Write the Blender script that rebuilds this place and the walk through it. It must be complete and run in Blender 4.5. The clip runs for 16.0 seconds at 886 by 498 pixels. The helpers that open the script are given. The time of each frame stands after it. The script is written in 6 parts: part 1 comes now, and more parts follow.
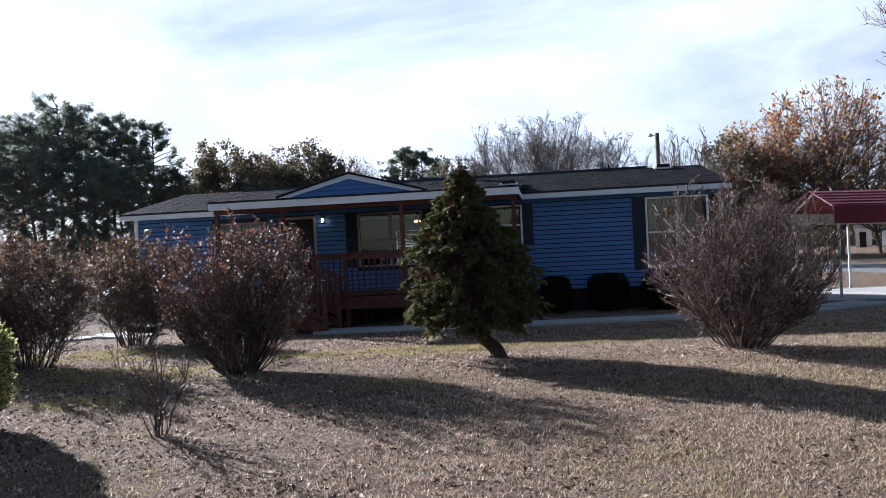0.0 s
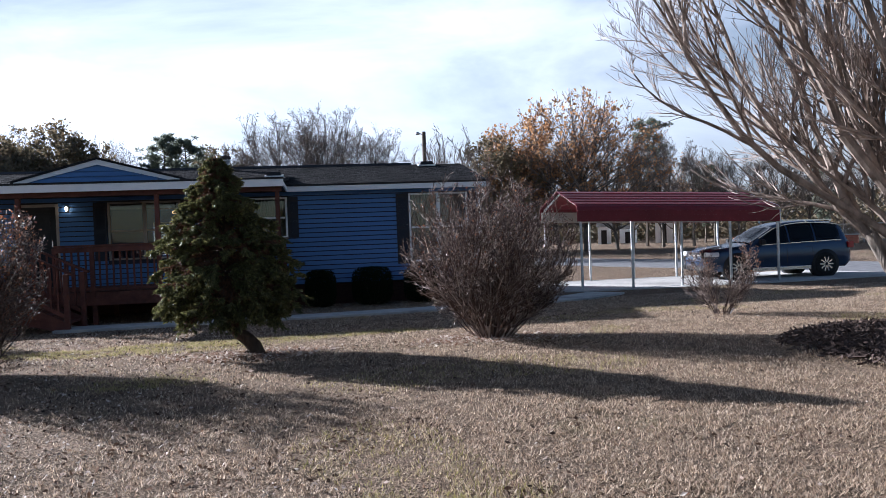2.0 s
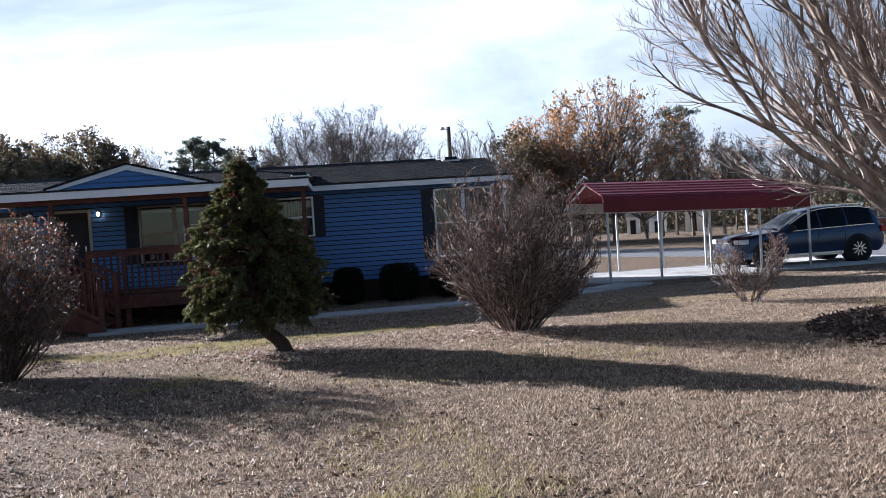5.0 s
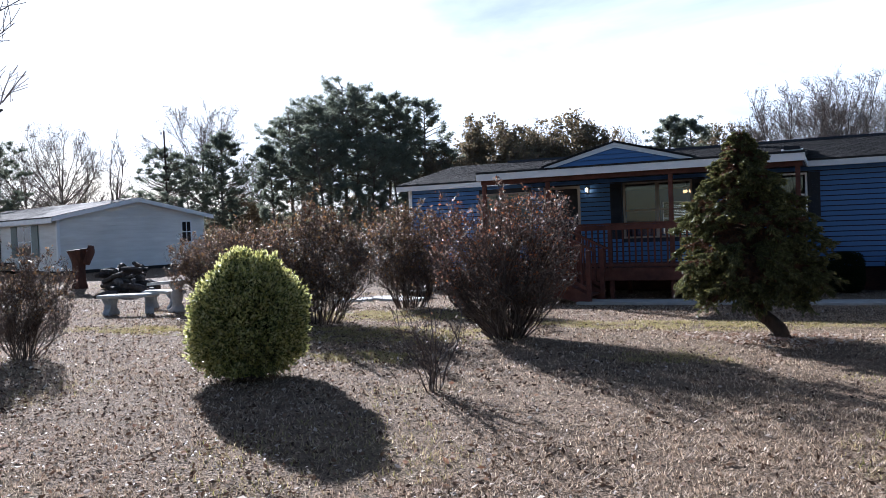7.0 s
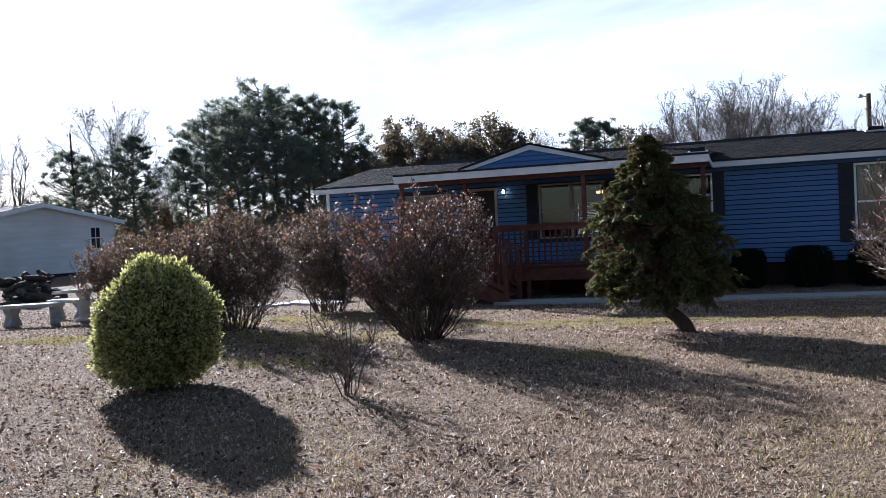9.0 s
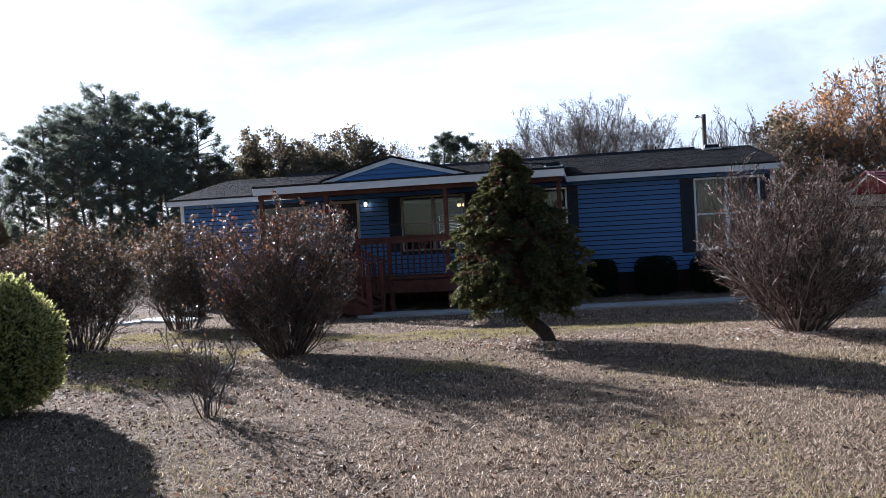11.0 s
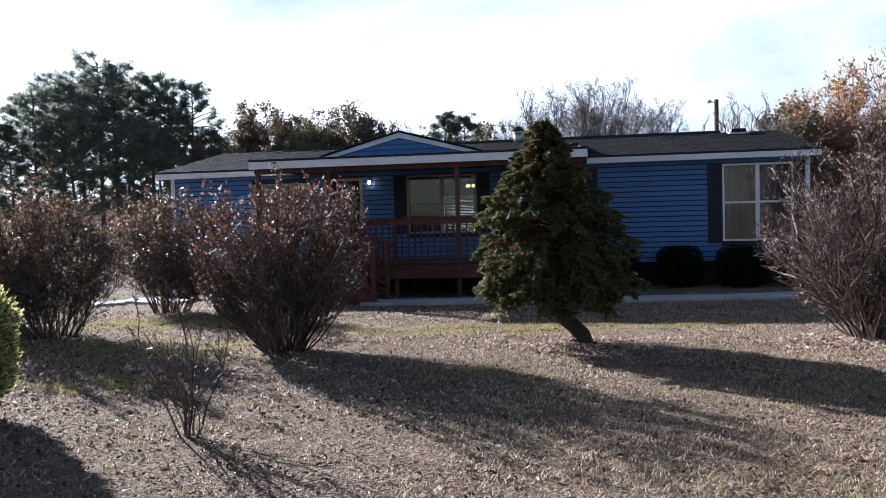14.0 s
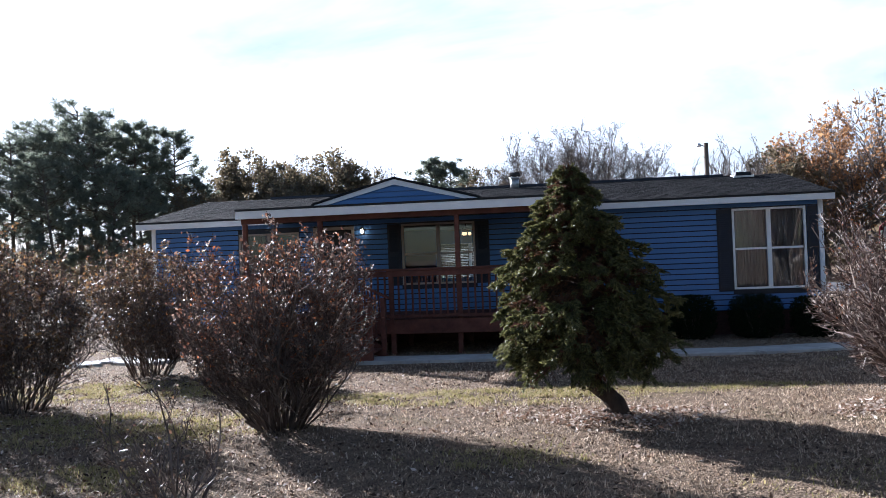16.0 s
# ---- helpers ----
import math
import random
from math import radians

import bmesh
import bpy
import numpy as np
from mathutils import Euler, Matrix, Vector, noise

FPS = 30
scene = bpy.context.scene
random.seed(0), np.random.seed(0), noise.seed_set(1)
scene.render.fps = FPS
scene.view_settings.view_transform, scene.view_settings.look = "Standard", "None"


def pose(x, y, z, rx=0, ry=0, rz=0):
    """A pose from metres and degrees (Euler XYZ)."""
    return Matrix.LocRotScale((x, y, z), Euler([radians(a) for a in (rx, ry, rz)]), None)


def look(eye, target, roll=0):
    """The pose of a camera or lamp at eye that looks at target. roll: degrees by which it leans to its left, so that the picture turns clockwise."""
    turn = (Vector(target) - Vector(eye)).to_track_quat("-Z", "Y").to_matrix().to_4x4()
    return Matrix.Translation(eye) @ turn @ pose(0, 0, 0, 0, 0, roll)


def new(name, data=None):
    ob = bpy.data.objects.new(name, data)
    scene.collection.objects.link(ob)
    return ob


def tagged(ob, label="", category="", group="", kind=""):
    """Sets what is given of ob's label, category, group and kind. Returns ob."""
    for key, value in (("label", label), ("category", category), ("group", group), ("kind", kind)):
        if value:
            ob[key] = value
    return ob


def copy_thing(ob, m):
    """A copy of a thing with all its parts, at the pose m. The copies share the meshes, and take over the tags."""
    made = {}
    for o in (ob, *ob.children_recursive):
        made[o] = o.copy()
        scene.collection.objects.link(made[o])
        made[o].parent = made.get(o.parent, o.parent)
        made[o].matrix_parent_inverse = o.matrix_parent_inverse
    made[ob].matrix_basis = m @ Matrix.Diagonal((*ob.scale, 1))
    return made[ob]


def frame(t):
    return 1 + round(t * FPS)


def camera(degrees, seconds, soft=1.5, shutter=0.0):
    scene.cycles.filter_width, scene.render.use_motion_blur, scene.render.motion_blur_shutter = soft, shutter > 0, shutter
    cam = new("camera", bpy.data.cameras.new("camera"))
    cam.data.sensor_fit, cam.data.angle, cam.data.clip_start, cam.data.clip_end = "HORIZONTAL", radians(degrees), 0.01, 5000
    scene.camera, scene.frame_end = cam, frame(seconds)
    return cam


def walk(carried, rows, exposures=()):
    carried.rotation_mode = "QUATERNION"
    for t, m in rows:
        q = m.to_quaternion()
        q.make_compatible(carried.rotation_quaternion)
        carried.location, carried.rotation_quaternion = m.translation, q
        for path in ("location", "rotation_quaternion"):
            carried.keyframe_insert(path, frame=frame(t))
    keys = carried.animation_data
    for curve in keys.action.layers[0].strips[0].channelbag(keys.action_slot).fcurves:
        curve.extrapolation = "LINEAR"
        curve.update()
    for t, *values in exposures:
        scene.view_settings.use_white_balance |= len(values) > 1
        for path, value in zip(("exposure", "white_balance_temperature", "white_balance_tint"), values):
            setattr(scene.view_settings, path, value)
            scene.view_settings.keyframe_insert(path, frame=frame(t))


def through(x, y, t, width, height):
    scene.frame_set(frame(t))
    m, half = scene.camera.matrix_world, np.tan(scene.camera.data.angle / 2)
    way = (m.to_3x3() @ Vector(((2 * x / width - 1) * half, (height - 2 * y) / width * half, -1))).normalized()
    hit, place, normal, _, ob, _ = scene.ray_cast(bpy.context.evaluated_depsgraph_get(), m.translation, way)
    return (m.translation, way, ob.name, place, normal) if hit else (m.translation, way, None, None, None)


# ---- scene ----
cam = camera(57.6, 16.0, soft=0.8)
PATH = [
    (0, (0.416, 0.201, 1.466), (0.165, 2.186, 1.455), -2.8),
    (0.5, (0.441, 0.206, 1.46), (0.304, 2.201, 1.448), -2.9),
    (1, (0.471, 0.191, 1.473), (0.48, 2.191, 1.45), -2.7),
    (1.5, (0.509, 0.206, 1.44), (0.67, 2.199, 1.402), -2.4),
    (2, (0.569, 0.227, 1.44), (0.878, 2.202, 1.391), -2.1),
    (2.5, (0.649, 0.221, 1.443), (1.111, 2.166, 1.384), -2.4),
    (3, (0.733, 0.227, 1.436), (1.42, 2.104, 1.369), -2.8),
    (3.2, (0.746, 0.228, 1.435), (1.514, 2.074, 1.368), -2.7),
    (5.3, (0.568, 0.152, 1.449), (0.616, 2.151, 1.401), -3.3),
    (5.5, (0.52, 0.166, 1.449), (0.428, 2.164, 1.41), -2.9),
    (6, (0.432, 0.241, 1.413), (-0.011, 2.19, 1.362), -2.3),
    (6.5, (0.353, 0.278, 1.412), (-0.345, 2.152, 1.363), -2.1),
    (7, (0.315, 0.272, 1.412), (-0.55, 2.074, 1.361), -2.2),
    (7.5, (0.307, 0.263, 1.427), (-0.636, 2.026, 1.366), -2.7),
    (8, (0.336, 0.249, 1.437), (-0.608, 2.011, 1.372), -3.0),
    (8.5, (0.374, 0.259, 1.424), (-0.457, 2.077, 1.36), -2.9),
    (9, (0.389, 0.281, 1.412), (-0.297, 2.159, 1.358), -2.9),
    (9.5, (0.399, 0.278, 1.422), (-0.126, 2.207, 1.376), -2.3),
    (10, (0.392, 0.248, 1.427), (0.009, 2.211, 1.385), -2.6),
    (10.2, (0.369, 0.242, 1.424), (0.026, 2.213, 1.399), -2.9),
    (12.3, (0.279, 0.808, 1.365), (-0.118, 2.766, 1.268), -3.0),
    (12.5, (0.229, 0.907, 1.355), (-0.18, 2.861, 1.251), -2.4),
    (13, (0.055, 1.121, 1.441), (-0.271, 3.093, 1.356), -4.2),
    (13.5, (-0.095, 1.247, 1.453), (-0.47, 3.212, 1.414), -1.3),
    (14, (-0.219, 1.559, 1.43), (-0.559, 3.528, 1.344), -1.6),
    (14.5, (-0.403, 1.761, 1.514), (-0.767, 3.726, 1.435), -0.1),
    (15, (-0.636, 1.926, 1.524), (-0.917, 3.906, 1.496), -2.9),
    (15.5, (-0.738, 2.082, 1.525), (-1.0, 4.063, 1.459), -1.8),
    (16, (-0.694, 2.444, 1.548), (-0.988, 4.422, 1.572), -2.2),
]
walk(cam, [(t, look(eye, target, roll)) for t, eye, target, roll in PATH], [(0, 1.52, 5450, 14), (3.2, 1.56, 5450, 14), (6.5, 1.66, 5450, 14), (10, 1.56, 5450, 14), (12.5, 1.6, 5450, 14), (13.5, 1.82, 5450, 14), (14.5, 1.62, 5450, 14), (15.5, 1.66, 5450, 14), (16, 1.86, 5450, 14)])
# ---- light ----
SUN_EL, SUN_DIR = radians(19), Vector((-0.74, 0.67, 0)).normalized()
sun = new("sun", bpy.data.lights.new("sun", "SUN"))
sun.data.energy, sun.data.angle, sun.data.color = 5.0, radians(0.6), (1.0, 0.94, 0.86)
to_sun = SUN_DIR * math.cos(SUN_EL) + Vector((0, 0, math.sin(SUN_EL)))
sun.matrix_world = to_sun.to_track_quat("Z", "Y").to_matrix().to_4x4()

world = bpy.data.worlds.new("world")
scene.world = world
world.use_nodes = True
wn, wl = world.node_tree.nodes, world.node_tree.links
sky = wn.new("ShaderNodeTexSky")
sky.sky_type, sky.sun_disc = "NISHITA", False
sky.sun_elevation, sky.sun_rotation = SUN_EL, math.atan2(SUN_DIR.x, SUN_DIR.y)
sky.dust_density, sky.air_density, sky.ozone_density = 0.5, 1.1, 2.0
SKY_STRENGTH = 0.0255


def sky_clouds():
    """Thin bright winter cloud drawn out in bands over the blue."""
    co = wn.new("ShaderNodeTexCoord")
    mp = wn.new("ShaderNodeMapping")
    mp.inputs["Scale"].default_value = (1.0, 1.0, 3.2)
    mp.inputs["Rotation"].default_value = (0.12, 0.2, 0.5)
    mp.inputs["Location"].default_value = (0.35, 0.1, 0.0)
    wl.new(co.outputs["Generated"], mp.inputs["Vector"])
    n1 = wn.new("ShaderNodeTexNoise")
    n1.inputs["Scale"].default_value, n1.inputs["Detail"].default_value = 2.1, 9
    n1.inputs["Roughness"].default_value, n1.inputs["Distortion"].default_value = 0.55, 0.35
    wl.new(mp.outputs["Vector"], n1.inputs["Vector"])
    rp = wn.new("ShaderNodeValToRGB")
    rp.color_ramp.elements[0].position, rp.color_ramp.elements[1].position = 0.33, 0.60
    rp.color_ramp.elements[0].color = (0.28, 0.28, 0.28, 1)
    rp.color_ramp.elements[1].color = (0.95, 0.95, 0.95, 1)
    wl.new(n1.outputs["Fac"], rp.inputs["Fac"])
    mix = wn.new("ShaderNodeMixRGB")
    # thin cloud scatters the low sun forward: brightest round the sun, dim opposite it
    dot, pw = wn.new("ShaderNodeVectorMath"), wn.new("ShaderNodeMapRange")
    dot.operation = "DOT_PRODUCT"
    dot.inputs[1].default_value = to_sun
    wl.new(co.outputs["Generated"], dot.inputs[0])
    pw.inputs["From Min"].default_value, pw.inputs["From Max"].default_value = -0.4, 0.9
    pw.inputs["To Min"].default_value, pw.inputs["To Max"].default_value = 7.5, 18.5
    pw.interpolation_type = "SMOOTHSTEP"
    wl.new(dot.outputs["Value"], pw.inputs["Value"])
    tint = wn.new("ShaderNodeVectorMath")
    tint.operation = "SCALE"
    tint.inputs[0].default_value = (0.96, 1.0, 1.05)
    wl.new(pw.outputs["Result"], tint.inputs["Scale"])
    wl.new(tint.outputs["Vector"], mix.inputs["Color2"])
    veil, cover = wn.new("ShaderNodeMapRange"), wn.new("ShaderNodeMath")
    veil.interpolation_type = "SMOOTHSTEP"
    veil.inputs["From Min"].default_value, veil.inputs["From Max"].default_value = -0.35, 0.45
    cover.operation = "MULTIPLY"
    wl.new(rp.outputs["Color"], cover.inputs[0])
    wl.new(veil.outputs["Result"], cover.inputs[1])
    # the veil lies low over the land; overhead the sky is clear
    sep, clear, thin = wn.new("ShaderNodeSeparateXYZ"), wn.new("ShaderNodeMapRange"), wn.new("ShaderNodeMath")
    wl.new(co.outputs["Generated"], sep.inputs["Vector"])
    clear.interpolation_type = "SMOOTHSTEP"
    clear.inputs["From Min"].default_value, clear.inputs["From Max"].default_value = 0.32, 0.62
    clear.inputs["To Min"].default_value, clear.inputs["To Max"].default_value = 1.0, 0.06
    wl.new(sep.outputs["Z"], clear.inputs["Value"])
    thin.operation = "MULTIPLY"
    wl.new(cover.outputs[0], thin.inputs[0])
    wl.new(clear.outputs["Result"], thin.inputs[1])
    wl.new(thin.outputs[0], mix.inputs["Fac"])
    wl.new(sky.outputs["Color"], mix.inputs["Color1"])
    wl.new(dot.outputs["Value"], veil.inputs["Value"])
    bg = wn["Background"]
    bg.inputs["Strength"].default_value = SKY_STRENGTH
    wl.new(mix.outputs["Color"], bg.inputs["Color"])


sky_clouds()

# ---- materials ----


def mat(name, c1, c2, scale=8.0, rough=0.8, bump=0.2, bscale=None, metal=0.0, stretch=(1, 1, 1), piece=0.0, big=0.25, spec=0.3, relief=0.02):
    """A surface whose colour wanders between c1 and c2 at a fine and a coarse scale, with fine relief."""
    m = bpy.data.materials.new(name)
    m.use_nodes = True
    n, l = m.node_tree.nodes, m.node_tree.links
    b = n["Principled BSDF"]
    co, mp = n.new("ShaderNodeTexCoord"), n.new("ShaderNodeMapping")
    mp.inputs["Scale"].default_value = stretch
    l.new(co.outputs["Object"], mp.inputs["Vector"])
    f = n.new("ShaderNodeTexNoise")
    f.inputs["Scale"].default_value, f.inputs["Detail"].default_value, f.inputs["Roughness"].default_value = scale, 8, 0.6
    l.new(mp.outputs["Vector"], f.inputs["Vector"])
    r = n.new("ShaderNodeValToRGB")
    r.color_ramp.elements[0].position, r.color_ramp.elements[1].position = 0.32, 0.68
    r.color_ramp.elements[0].color, r.color_ramp.elements[1].color = (*c1, 1), (*c2, 1)
    l.new(f.outputs["Fac"], r.inputs["Fac"])
    g2 = n.new("ShaderNodeTexNoise")
    g2.inputs["Scale"].default_value, g2.inputs["Detail"].default_value = scale * 0.12, 4
    l.new(co.outputs["Object"], g2.inputs["Vector"])
    v = n.new("ShaderNodeMapRange")
    v.inputs["From Min"].default_value, v.inputs["From Max"].default_value = 0.3, 0.7
    v.inputs["To Min"].default_value, v.inputs["To Max"].default_value = 1 - big, 1 + big
    l.new(g2.outputs["Fac"], v.inputs["Value"])
    h = n.new("ShaderNodeHueSaturation")
    l.new(r.outputs["Color"], h.inputs["Color"])
    last = v.outputs["Result"]
    if piece:
        oi, pr, mu = n.new("ShaderNodeObjectInfo"), n.new("ShaderNodeMapRange"), n.new("ShaderNodeMath")
        pr.inputs["To Min"].default_value, pr.inputs["To Max"].default_value = 1 - piece, 1 + piece
        mu.operation = "MULTIPLY"
        l.new(oi.outputs["Random"], pr.inputs["Value"])
        l.new(pr.outputs["Result"], mu.inputs[0])
        l.new(last, mu.inputs[1])
        last = mu.outputs[0]
    l.new(last, h.inputs["Value"])
    l.new(h.outputs["Color"], b.inputs["Base Color"])
    b.inputs["Roughness"].default_value, b.inputs["Metallic"].default_value = rough, metal
    b.inputs["Specular IOR Level"].default_value = spec
    if bump:
        bf, bn = n.new("ShaderNodeTexNoise"), n.new("ShaderNodeBump")
        bf.inputs["Scale"].default_value, bf.inputs["Detail"].default_value = bscale or scale * 3, 6
        l.new(mp.outputs["Vector"], bf.inputs["Vector"])
        bn.inputs["Strength"].default_value, bn.inputs["Distance"].default_value = bump, relief
        l.new(bf.outputs["Fac"], bn.inputs["Height"])
        l.new(bn.outputs["Normal"], b.inputs["Normal"])
    return m


def leafy(name, colours, rough=0.6, through=0.35, spec=0.3):
    """Leaves, blades or twigs: each island takes its own colour of the ramp, and light comes through."""
    m = bpy.data.materials.new(name)
    m.use_nodes = True
    n, l = m.node_tree.nodes, m.node_tree.links
    b, out = n["Principled BSDF"], n["Material Output"]
    ge, r = n.new("ShaderNodeNewGeometry"), n.new("ShaderNodeValToRGB")
    while len(r.color_ramp.elements) < len(colours):
        r.color_ramp.elements.new(0.5)
    for i, c in enumerate(colours):
        r.color_ramp.elements[i].position = i / max(1, len(colours) - 1)
        r.color_ramp.elements[i].color = (*c, 1)
    l.new(ge.outputs["Random Per Island"], r.inputs["Fac"])
    l.new(r.outputs["Color"], b.inputs["Base Color"])
    b.inputs["Roughness"].default_value = rough
    b.inputs["Specular IOR Level"].default_value = spec
    if through:
        tr, mx = n.new("ShaderNodeBsdfTranslucent"), n.new("ShaderNodeMixShader")
        l.new(r.outputs["Color"], tr.inputs["Color"])
        mx.inputs[0].default_value = through
        l.new(b.outputs[0], mx.inputs[1])
        l.new(tr.outputs[0], mx.inputs[2])
        l.new(mx.outputs[0], out.inputs["Surface"])
    return m


def glow(name, colour, strength):
    m = bpy.data.materials.new(name)
    m.use_nodes = True
    b = m.node_tree.nodes["Principled BSDF"]
    b.inputs["Base Color"].default_value = (*colour, 1)
    b.inputs["Emission Color"].default_value, b.inputs["Emission Strength"].default_value = (*colour, 1), strength
    return m


def window_glass(name, tint=(0.75, 0.8, 0.82)):
    m = bpy.data.materials.new(name)
    m.use_nodes = True
    n, l = m.node_tree.nodes, m.node_tree.links
    n.remove(n["Principled BSDF"])
    t, g, mx, fr = n.new("ShaderNodeBsdfTransparent"), n.new("ShaderNodeBsdfGlossy"), n.new("ShaderNodeMixShader"), n.new("ShaderNodeFresnel")
    t.inputs["Color"].default_value = (*tint, 1)
    g.inputs["Roughness"].default_value = 0.02
    fr.inputs["IOR"].default_value = 1.75
    l.new(fr.outputs[0], mx.inputs[0])
    l.new(t.outputs[0], mx.inputs[1])
    l.new(g.outputs[0], mx.inputs[2])
    l.new(mx.outputs[0], n["Material Output"].inputs["Surface"])
    return m


def lawn():
    """Dormant straw-coloured turf: fine pale and dark flecks, clumps, worn patches and a little green left in it."""
    m = mat("dormant_turf", (0.020, 0.013, 0.010), (0.36, 0.265, 0.185), scale=55, rough=0.95, bump=1.0, bscale=38, big=0.28, spec=0.05, relief=0.05)
    n, l = m.node_tree.nodes, m.node_tree.links
    b = n["Principled BSDF"]
    old = b.inputs["Base Color"].links[0].from_socket
    co = n.new("ShaderNodeTexCoord")

    def noise_mask(scale, detail, lo, hi, amount):
        ns, rp = n.new("ShaderNodeTexNoise"), n.new("ShaderNodeMapRange")
        ns.inputs["Scale"].default_value, ns.inputs["Detail"].default_value, ns.inputs["Roughness"].default_value = scale, detail, 0.65
        l.new(co.outputs["Object"], ns.inputs["Vector"])
        rp.inputs["From Min"].default_value, rp.inputs["From Max"].default_value = lo, hi
        rp.inputs["To Max"].default_value = amount
        l.new(ns.outputs["Fac"], rp.inputs["Value"])
        return rp.outputs["Result"]

    for mask, colour in ((noise_mask(150, 3, 0.56, 0.66, 0.85), (0.018, 0.012, 0.009)), (noise_mask(210, 2, 0.60, 0.70, 0.8), (0.62, 0.50, 0.38)),
                         (noise_mask(7, 6, 0.52, 0.72, 0.55), (0.055, 0.036, 0.026)), (noise_mask(0.55, 7, 0.56, 0.72, 0.22), (0.15, 0.165, 0.04)), (noise_mask(0.9, 5, 0.57, 0.75, 0.35), (0.27, 0.15, 0.10))):
        mx = n.new("ShaderNodeMixRGB")
        mx.inputs["Color2"].default_value = (*colour, 1)
        l.new(mask, mx.inputs["Fac"])
        l.new(old, mx.inputs["Color1"])
        old = mx.outputs["Color"]
    l.new(old, b.inputs["Base Color"])
    return m


